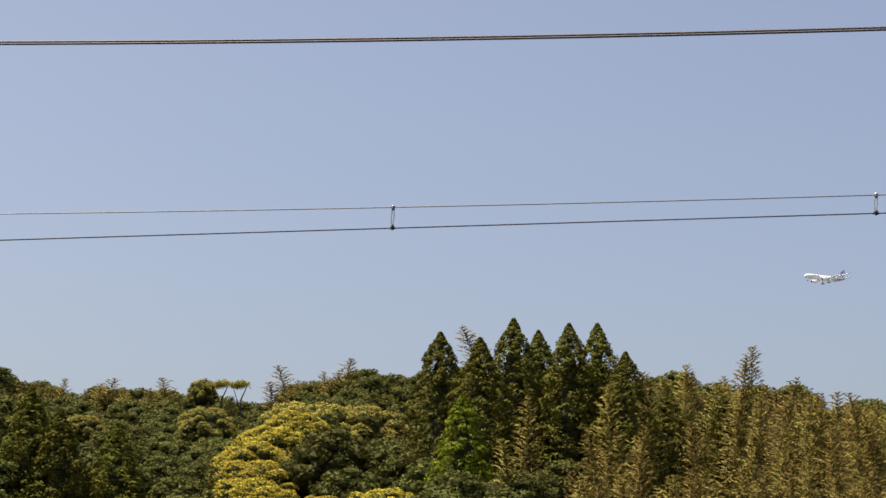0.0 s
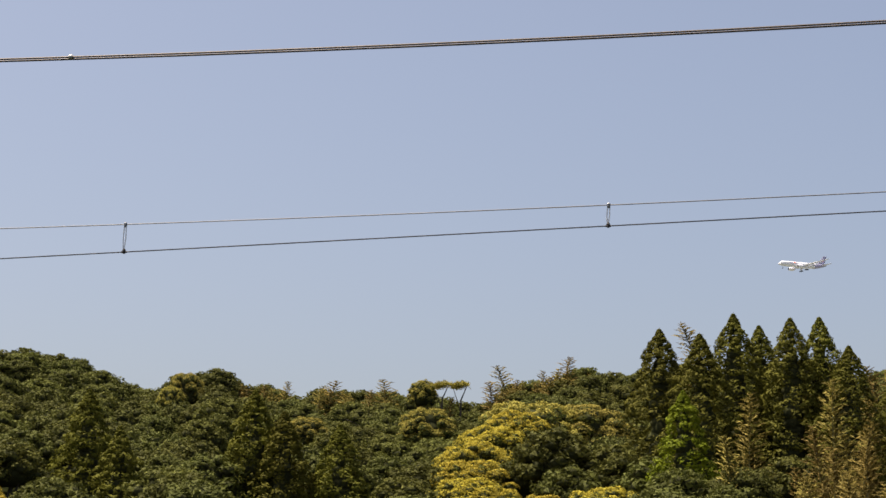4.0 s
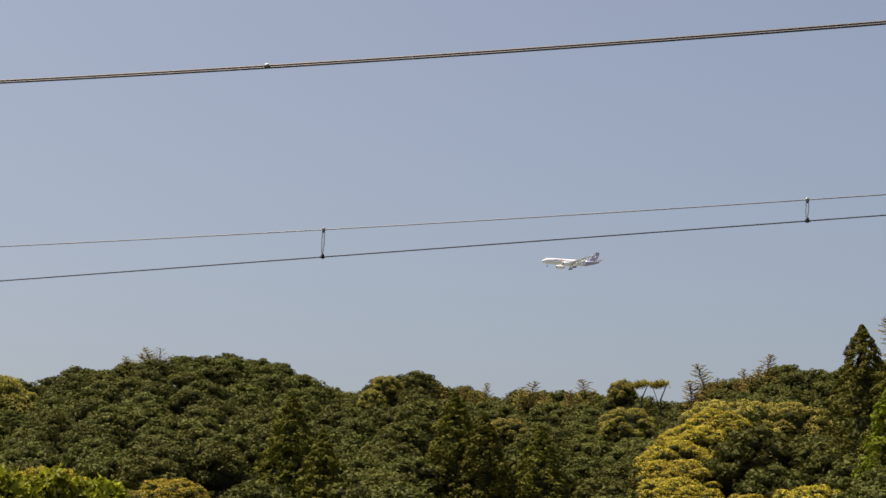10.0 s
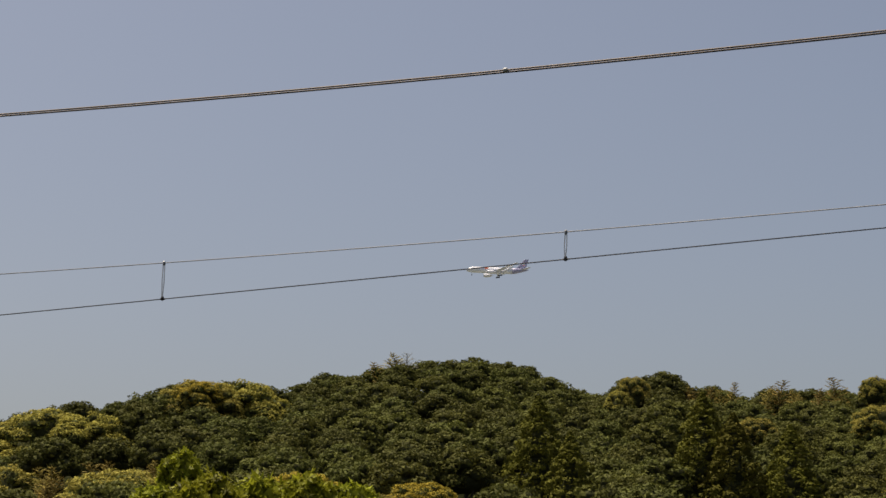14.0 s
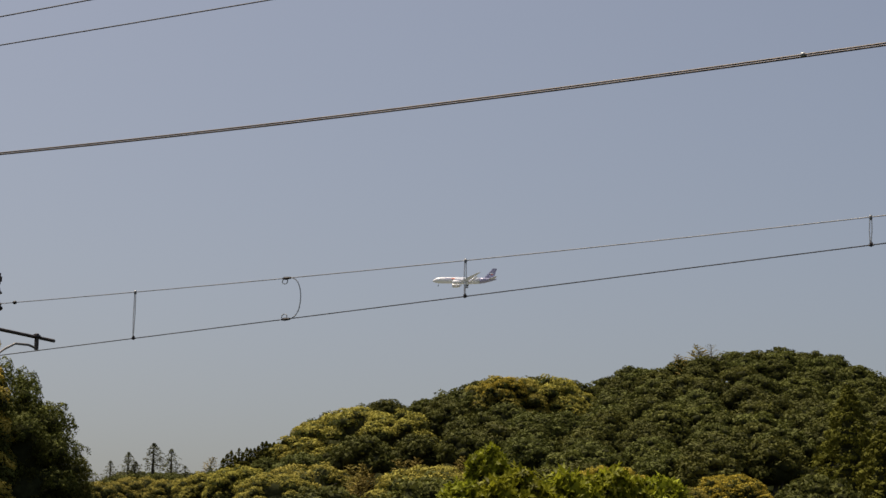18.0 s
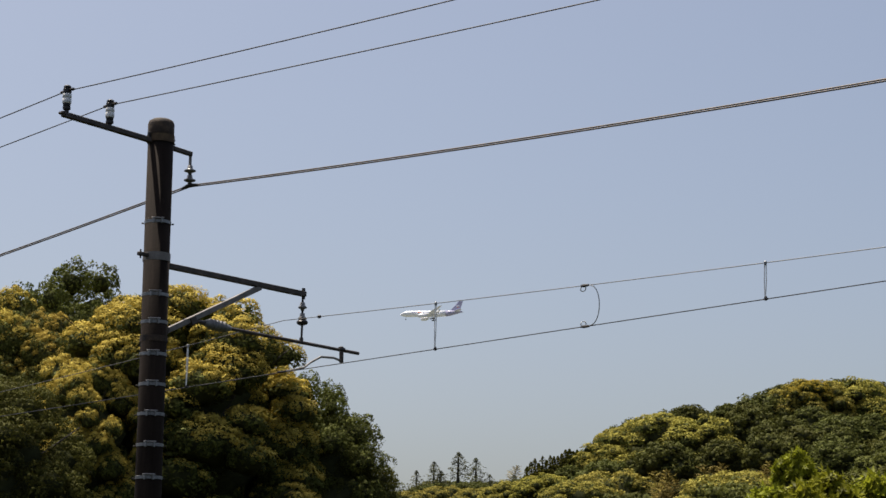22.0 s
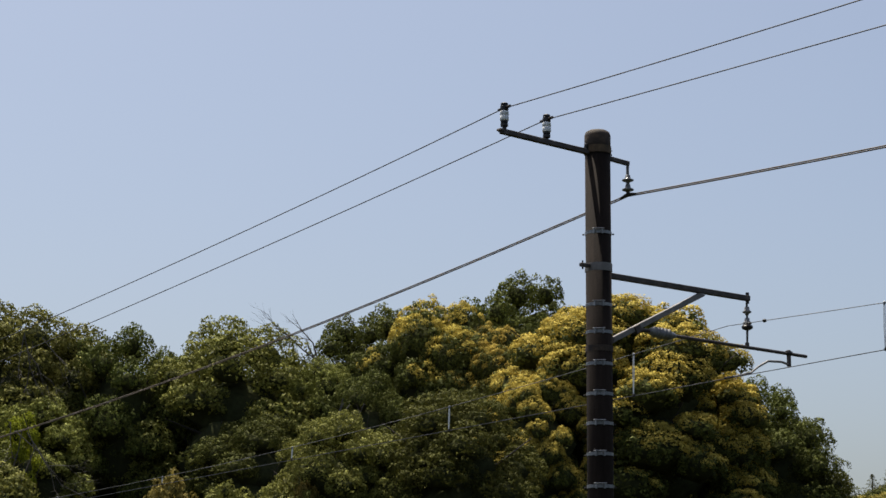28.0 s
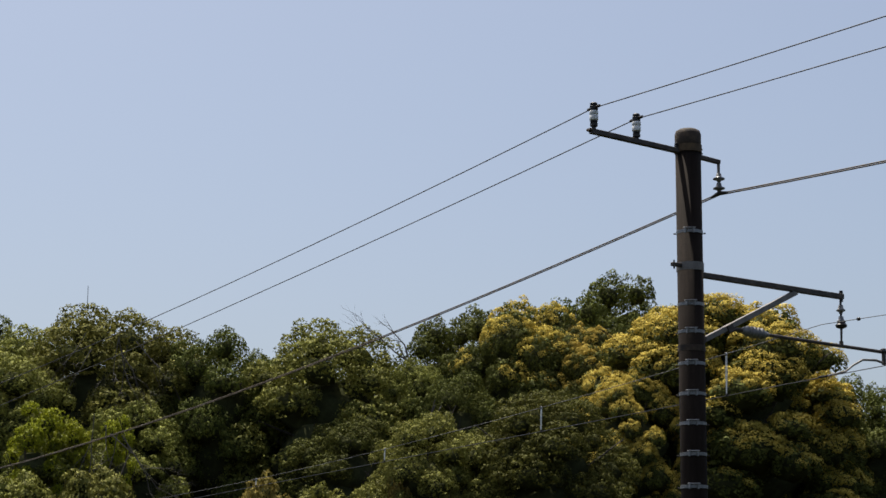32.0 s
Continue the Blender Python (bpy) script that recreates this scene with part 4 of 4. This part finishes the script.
# ---- the mast ----
def mast_band(z, r, ob):
    """Two-part steel strap with a bolted clamp at the front."""
    band = part("band", lathe([(r + 0.002, -0.022), (r + 0.008, -0.020), (r + 0.008, -0.006), (r + 0.004, -0.004), (r + 0.004, 0.004), (r + 0.008, 0.006),
                               (r + 0.008, 0.020), (r + 0.002, 0.022)], 24, (0, 0, z)), M_ZINC, ob, "galvanised strap")
    fa = math.atan2(-PY, -PX)
    ux, uy = math.cos(fa), math.sin(fa)
    tx, ty = -uy, ux
    for s in (-1, 1):
        o = ((r + 0.016) * ux + s * 0.055 * tx, (r + 0.016) * uy + s * 0.055 * ty)
        part("lug", bar((o[0], o[1], z - 0.035), (o[0], o[1], z + 0.045), 0.022, 0.03, 0.004), M_ZINC, band)
        e = ((r + 0.012) * s * tx, (r + 0.012) * s * ty)
        part("bolt", tube([(e[0], e[1], z - 0.012), (e[0] * 1.16, e[1] * 1.16, z - 0.012)], 0.012, 6), M_BROWN, band)
    a = [(r + 0.03) * ux - 0.085 * tx, (r + 0.03) * uy - 0.085 * ty, z + 0.034]
    b = [(r + 0.03) * ux + 0.085 * tx, (r + 0.03) * uy + 0.085 * ty, z + 0.034]
    part("pin", tube([a, b], 0.009, 6), M_ZINC, band)


def pin_insulator(y, z, ob):
    ins = part("pin_insulator", lathe([(0.055, 0.09), (0.060, 0.10), (0.060, 0.155), (0.050, 0.162), (0.060, 0.17), (0.060, 0.215), (0.05, 0.225)], 18, (0, y, z)),
               M_PORC, ob, "white porcelain insulator", smooth=True)
    part("insulator_base", lathe([(0.03, -0.05), (0.03, 0.0), (0.052, 0.012), (0.052, 0.05), (0.035, 0.058), (0.05, 0.066), (0.05, 0.092)], 16, (0, y, z)), M_BROWN, ins)
    part("insulator_head", lathe([(0.05, 0.222), (0.056, 0.24), (0.056, 0.285), (0.045, 0.295), (0.05, 0.302), (0.05, 0.325), (0.036, 0.335)], 16, (0, y, z)), M_BROWN, ins)
    part("tie", tube([(-0.13, y, z + 0.262), (0.13, y, z + 0.268)], 0.02, 6), M_BROWN, ins)


def disc_string(y, ztop, zd, zbot, ob, name="suspension_insulator", rod=0.016, disc=0.064):
    st = part(name, tube([(0, y, ztop), (0, y, zbot)], rod, 8), M_BROWN, ob)
    for z in zd:
        part("disc", lathe([(0.022, 0.075), (0.034, 0.07), (0.040, 0.03), (0.050, 0.016), (disc, 0.004), (disc, -0.010), (disc * 0.7, -0.02), (0.03, -0.022),
                            (0.025, -0.05)], 18, (0, y, z)), M_PORCD, st, "grey porcelain disc", smooth=True)
    return st


def build_mast():
    r = 0.175
    ob = thing("catenary_mast", "dark brownish concrete railway mast with steel bracket arms", "mast", "", (PX, PY, 0))
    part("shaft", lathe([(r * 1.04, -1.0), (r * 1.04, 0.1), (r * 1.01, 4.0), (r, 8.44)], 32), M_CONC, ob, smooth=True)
    part("cap", lathe([(r + 0.001, 8.44), (r + 0.006, 8.53), (r + 0.006, 8.64), (r - 0.01, 8.69), (r - 0.05, 8.715), (0.05, 8.725), (0.01, 8.726)], 32), M_CAP, ob,
         "rusty steel cap", smooth=True)
    for z in (7.27, 6.274, 5.901, 5.469, 5.063, 4.666, 4.257, 3.828, 3.42, 3.01):
        mast_band(z, r, ob)
    # wide collars of the bracket arm
    for z, h, mat in ((6.79, 0.055, M_STRUT), (5.677, 0.04, M_CAP)):
        part("collar", lathe([(r + 0.002, -h), (r + 0.012, -h), (r + 0.012, h), (r + 0.002, h)], 28, (0, 0, z)), mat, ob)
    part("collar_lug", bar((0.02, -r - 0.16, 6.80), (0.02, -r + 0.02, 6.80), 0.06, 0.05), M_STEEL, ob)
    part("collar_bolt", tube([(0.02, -r - 0.12, 6.74), (0.02, -r - 0.12, 6.86)], 0.012, 6), M_BROWN, ob)

    # cross arm for the power wires, and its short end with the feeder string
    arm_x = 0.0
    y0, y1 = 15.42 - PY, 17.645 - PY
    arm = part("cross_arm", bar((arm_x, y0, 8.452), (arm_x, -r + 0.01, 8.392), 0.07, 0.07), M_STEEL, ob)
    part("arm_stub", bar((arm_x, r - 0.01, 8.362), (arm_x, y1, 8.335), 0.06, 0.06), M_STEEL, arm)
    part("arm_end", bar((arm_x, y0 - 0.035, 8.47), (arm_x, y0 + 0.03, 8.452), 0.09, 0.03, 0.004), M_STEEL, arm)
    strap = part("arm_strap", lathe([(r + 0.007, -0.052), (r + 0.014, -0.052), (r + 0.014, 0.052), (r + 0.007, 0.052)], 32, (0, 0, 8.435)), M_RUST, arm, "rust brown steel strap")
    for s, h in ((-1, 0.07), (1, 0.05)):
        part("strap_lug", bar((0, s * (r + 0.018), 8.435 - h), (0, s * (r + 0.018), 8.435 + h), 0.06, 0.045), M_BROWN, strap)
        for z in (-0.6 * h, 0.6 * h):
            part("bolt", tube([(0.02, s * (r + 0.01), 8.435 + z), (0.02, s * (r + 0.062), 8.435 + z)], 0.011, 6), M_BROWN, strap)
    for y, z in ((15.481 - PY, 8.513), (16.197 - PY, 8.471)):
        pin_insulator(y, z, ob)
    y3 = 17.627 - PY
    st = disc_string(y3, 8.33, (8.10, 7.965), 7.88, ob, disc=0.082)
    part("link", tube([(0, y3, 8.335), (0, y3 - 0.004, 8.17)], 0.021, 8), M_STRUT, st)
    part("saddle", tube([(-0.16, y3, 7.865), (-0.06, y3, 7.885), (0, y3, 7.895), (0.06, y3, 7.885), (0.16, y3, 7.875)], [0.018, 0.026, 0.032, 0.026, 0.018], 8), M_BROWN, st)

    # bracket arm over the track
    yt = 19.865 - PY
    br = part("bracket_arm", bar((0, r - 0.01, 6.71), (0, yt + 0.02, 6.675), 0.075, 0.075), M_STEEL, ob)
    part("end_bolt", tube([(0, yt - 0.01, 6.60), (0, yt - 0.01, 6.76)], 0.026, 8), M_BROWN, br)
    strut = part("strut", bar((0, r + 0.0, 5.80), (0, 18.994 - PY, 6.65), 0.065, 0.075), M_STRUT, ob, "faded grey diagonal strut")
    part("strut_foot", bar((0, r - 0.02, 5.74), (0, r + 0.05, 5.86), 0.09, 0.06), M_STEEL, strut)
    part("strut_clamp", bar((0, 17.70 - PY, 5.99), (0, 17.80 - PY, 6.045), 0.10, 0.11), M_STEEL, strut)
    ym = 19.84 - PY
    hs = disc_string(ym, 6.62, (6.478, 6.316), 6.24, ob)
    part("hub", lathe([(0.03, -0.05), (0.075, -0.03), (0.085, 0.0), (0.06, 0.03), (0.03, 0.06)], 14, (0, ym, 6.262)), M_BROWN, hs)
    part("drop_rod", tube([(0, ym, 6.24), (0, ym - 0.01, 5.98)], [0.018, 0.014], 8), M_STEEL, hs)
    part("rod_clip", tube([(0, ym - 0.01, 5.955), (0, ym - 0.01, 6.03)], 0.03, 8), M_STEEL, hs)

    # registration arm: long insulator on the strut, then a pipe with the steady arm
    a0, a1 = Vector((0, 18.04 - PY, 6.012)), Vector((0, 18.44 - PY, 5.992))
    ax = (a1 - a0).normalized()
    prof = [(0.035, -0.06), (0.055, -0.02)]
    for k in range(5):
        h = 0.04 + k * 0.062
        prof += [(0.052, h - 0.022), (0.080, h), (0.052, h + 0.03)]
    prof += [(0.05, 0.36), (0.032, 0.42)]
    reg = part("registration_insulator", lathe(prof, 18, a0, ax), M_PORCD, ob, "ribbed grey porcelain insulator", smooth=True)
    part("insulator_link", tube([(0, 17.75 - PY, 6.02), (0, 18.0 - PY, 6.014)], 0.03, 8), M_STEEL, reg)
    part("registration_pipe", tube([(0, 18.42 - PY, 5.993), (0, 21.011 - PY, 5.938)], 0.025, 10), M_STEEL, ob)
    yc = 20.655 - PY
    cl = part("steady_clamp", bar((0, yc, 5.76), (0, yc, 6.0), 0.05, 0.05), M_STEEL, ob)
    part("clamp_bolt", tube([(0, yc - 0.05, 5.955), (0, yc + 0.05, 5.955)], 0.035, 8), M_BROWN, cl)
    pts = [(0, yc, 5.785), (0, yc - 0.16, 5.815), (0, yc - 0.42, 5.80), (0, yc - 0.62, 5.70), (0.02, yc - 0.78, 5.60)]
    pts.append((0.02, WIRE_Y - PY + 0.02, contact_z(PX) + 0.012))
    part("steady_arm", tube(pts, [0.02, 0.018, 0.017, 0.016, 0.015, 0.012], 8), M_STRUT, ob)
    part("wire_grip", tube([(-0.08, WIRE_Y - PY, contact_z(PX) + 0.008), (0.08, WIRE_Y - PY, contact_z(PX) + 0.008)], 0.018, 6), M_BROWN, ob)


build_mast()
for x, y, z, n, lab in ((-19.78, WIRE_Y, messenger_z(-19.78), "wire_weight", "small dark clamp ball on the messenger wire"),
                        (-7.34, 17.627, feeder_z(-7.34) + 0.012, "cable_spacer", "small bright clip on the twin feeder cable")):
    tagged(part(n, lathe([(0.008, -0.03), (0.022, -0.02), (0.026, 0), (0.022, 0.02), (0.008, 0.03)], 10, (x, y, z), (1, 0, 0)),
                M_BROWN if n == "wire_weight" else M_LEAD, smooth=True), lab, "clamp")

# ---- the aircraft: twin-engine freighter, gear down; nose along +x, metres ----
def foil(root, tip, n=10):
    """A lifting surface between two sections: (leading edge point, chord, thickness), chord running back along -x."""
    verts, faces = [], []
    prof = [(0, 0), (0.02, 0.35), (0.1, 0.8), (0.3, 1.0), (0.6, 0.7), (0.85, 0.25), (1.0, 0.02), (0.85, -0.2), (0.6, -0.5), (0.3, -0.75), (0.1, -0.6), (0.02, -0.3)]
    for (p, c, th), up in ((root[:3], root[3]), (tip[:3], tip[3])):
        for u, v in prof:
            verts.append(Vector(p) + Vector((-u * c, 0, 0)) + Vector(up) * (v * th * 0.5))
    k = len(prof)
    for i in range(k):
        j = (i + 1) % k
        faces.append((i, j, k + j, k + i))
    faces.append(tuple(range(k - 1, -1, -1)))
    faces.append(tuple(range(k, 2 * k)))
    return verts, faces


def hull(stations, sides=28):
    """Fuselage skin from (x, centre height, half width, half height) stations."""
    verts, faces = [], []
    for x, zc, hw, hh in stations:
        for k in range(sides):
            w = 2 * math.pi * k / sides
            verts.append((x, hw * math.cos(w), zc + hh * math.sin(w)))
    for i in range(len(stations) - 1):
        for k in range(sides):
            k2 = (k + 1) % sides
            faces.append((i * sides + k, (i + 1) * sides + k, (i + 1) * sides + k2, i * sides + k2))
    faces.append(tuple(range(sides)))
    n = (len(stations) - 1) * sides
    faces.append(tuple(range(n + sides - 1, n - 1, -1)))
    return verts, faces


def build_aircraft():
    ob = thing("aircraft", "white and violet twin engine freight jet with wheels down", "aircraft", "", (0, 0, 400))
    nose = [(31.8, -0.9, 0.05, 0.05), (31.3, -0.8, 0.75, 0.75), (30.2, -0.6, 1.5, 1.45), (28.4, -0.3, 2.3, 2.25), (26.0, -0.05, 2.85, 2.85), (23.0, 0, 3.1, 3.1),
            (10, 0, 3.1, 3.1), (-8, 0, 3.1, 3.1), (-15.0, 0.05, 3.08, 3.05)]
    tail = [(-15.0, 0.05, 3.09, 3.06), (-19.0, 0.35, 2.85, 2.75), (-23.5, 0.85, 2.3, 2.2), (-27.5, 1.35, 1.5, 1.5), (-30.5, 1.7, 0.75, 0.85), (-31.9, 1.85, 0.25, 0.5)]
    fus = part("fuselage", hull(nose), M_WHITE, ob, smooth=True)
    part("rear_fuselage", hull(tail), M_HAZED_PURPLE, ob, "violet painted tail cone", smooth=True)
    part("belly_fairing", hull([(9.5, -2.3, 0.6, 0.4), (6, -2.2, 2.6, 1.5), (-6, -2.2, 2.6, 1.5), (-9.5, -2.2, 0.8, 0.5)]), M_WHITE, ob, smooth=True)
    part("windscreen", hull([(29.3, 0.62, 1.62, 0.45), (28.4, 0.9, 2.05, 0.5), (27.7, 1.05, 2.2, 0.35)], 16), M_DARK, fus)
    up = (0, 0, 1)
    for s in (-1, 1):
        w = part("wing", join(foil(((8.6, s * 2.6, -1.7), 12.6, 1.6, up), ((1.6, s * 10.5, -0.6), 7.6, 0.95, up)),
                              foil(((1.6, s * 10.5, -0.6), 7.6, 0.95, up), ((-11.6, s * 30.2, 2.4), 2.6, 0.35, up)),
                              foil(((-11.6, s * 30.2, 2.4), 2.6, 0.35, up), ((-14.2, s * 32.4, 2.8), 0.7, 0.1, up))), M_WING, ob, "grey swept wing with lowered flaps")
        part("flap", join(foil(((-3.6, s * 3.2, -2.15), 3.6, 0.35, (0.35, 0, 1)), ((-6.2, s * 10.2, -1.35), 2.7, 0.3, (0.35, 0, 1))),
                          foil(((-6.9, s * 12.2, -1.1), 2.4, 0.28, (0.35, 0, 1)), ((-10.9, s * 21.5, 0.45), 1.6, 0.2, (0.35, 0, 1)))), M_WING, w)
        for y in (6.5, 13.6, 18.4):
            x = -2.8 - (y - 6.5) * 0.52
            z = -2.0 + (y - 6.5) * 0.16
            part("flap_fairing", hull([(x + 2.2, z, 0.15, 0.1), (x + 0.6, z - 0.15, 0.4, 0.4), (x - 2.4, z - 0.5, 0.35, 0.35), (x - 4.4, z - 0.9, 0.08, 0.08)], 10), M_WING, w, smooth=True)
        e = part("engine", hull([(11.9, -3.6, 1.5, 1.5), (11.6, -3.6, 1.72, 1.75), (9.5, -3.6, 1.95, 1.98), (6.4, -3.55, 1.85, 1.85), (4.6, -3.5, 1.35, 1.35)], 22), M_WHITE, ob,
                 "large white engine nacelle", smooth=True)
        e.location.y = s * 9.7
        part("intake", hull([(11.95, -3.6, 1.42, 1.42), (11.93, -3.6, 1.40, 1.40)], 22), M_DARK, e)
        part("exhaust", hull([(4.6, -3.5, 0.95, 0.95), (2.6, -3.35, 0.35, 0.35)], 16), M_WING, e, smooth=True)
        part("pylon", bar((9.0, 0, -1.9), (1.6, 0, -1.35), 0.45, 1.3, 0.1), M_WHITE, e)
        part("tailplane", foil(((-22.6, s * 1.4, 1.6), 6.8, 0.7, up), ((-29.9, s * 10.8, 2.7), 2.5, 0.25, up)), M_WHITE if s > 3 else M_WING, ob)
        g = part("main_gear", tube([(-1.8, s * 5.5, -1.9), (-2.0, s * 5.5, -5.6)], [0.32, 0.24], 10), M_WING, ob)
        part("gear_door", bar((-1.0, s * 6.1, -3.6), (-3.4, s * 6.1, -3.6), 0.08, 2.4, 0.02), M_WHITE, g)
        for k in range(3):
            for d in (-0.7, 0.7):
                x = -0.5 - 1.45 * k
                z = -5.9 + 0.22 * (k - 1)
                part("wheel", lathe([(0.25, -0.25), (0.60, -0.25), (0.67, -0.15), (0.67, 0.15), (0.60, 0.25), (0.25, 0.25)], 16, (x, s * 5.5 + d, z), (0, 1, 0)), M_DARK, g)
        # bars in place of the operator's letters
        part("title_bar", hull_patch(s, 13.6, 19.4, 0.9, 2.0), M_HAZED_PURPLE, fus)
        part("title_bar", hull_patch(s, 9.8, 13.2, 0.9, 2.0), M_ORANGE, fus)
    fin = part("fin", foil(((-18.8, 0, 2.4), 10.4, 1.0, (0, 1, 0)), ((-28.2, 0, 12.6), 4.2, 0.45, (0, 1, 0))), M_HAZED_PURPLE, ob, "violet tail fin with pale bars")
    for s in (-1, 1):
        part("logo_bar", bar((-25.2, s * 0.42, 7.6), (-28.6, s * 0.42, 7.6), 0.06, 0.95, 0.0), M_WHITE, fin)
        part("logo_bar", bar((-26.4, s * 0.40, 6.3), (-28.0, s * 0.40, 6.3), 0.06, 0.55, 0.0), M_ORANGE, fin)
    ng = part("nose_gear", tube([(25.8, 0, -2.6), (26.0, 0, -5.2)], [0.2, 0.16], 10), M_WING, ob)
    for d in (-0.4, 0.4):
        part("wheel", lathe([(0.2, -0.18), (0.48, -0.18), (0.53, -0.1), (0.53, 0.1), (0.48, 0.18), (0.2, 0.18)], 16, (26.0, d, -5.45), (0, 1, 0)), M_DARK, ng)
    return ob


def hull_patch(s, x0, x1, z0, z1, off=0.03, r=3.1):
    """A painted panel lying on the round hull."""
    verts, faces = [], []
    for x in (x0, x1):
        for k in range(5):
            z = z0 + (z1 - z0) * k / 4
            y = math.sqrt(r * r - z * z)
            verts.append((x, s * y * (1 + off / r), z * (1 + off / r)))
        for k in range(5):
            z = z0 + (z1 - z0) * k / 4
            y = math.sqrt(r * r - z * z)
            verts.append((x, s * y * (1 - off / r), z * (1 - off / r)))
    for k in range(4):
        faces += [(k, k + 1, 10 + k + 1, 10 + k), (5 + k, 15 + k, 15 + k + 1, 5 + k + 1)]
    faces += [(0, 5, 6, 1), (1, 6, 7, 2), (2, 7, 8, 3), (3, 8, 9, 4), (10, 11, 16, 15), (11, 12, 17, 16), (12, 13, 18, 17), (13, 14, 19, 18), (0, 10, 15, 5), (4, 9, 19, 14)]
    return verts, faces


AIRCRAFT = build_aircraft()


def motions():
    """The aircraft on its glide path: seconds, drift sideways in metres off the straight line."""
    rows = []
    for t, drift in ((0, -3.6), (4, -3.0), (8, -2.6), (10, -1.9), (12, 0.3), (14, 2.7), (16, 4.4), (20, 5.3), (24, 5.3), (32, 5.3)):
        x, y, z = 246.8 - 72.42 * t, 2405.2 - 42.23 * t, 455.8 - 5.34 * t
        a = math.atan2(x, y)
        rows.append((t, pose(x + drift * math.cos(a), y - drift * math.sin(a), z, 0, -0.1, 214.5)))
    walk(AIRCRAFT, rows)


motions()
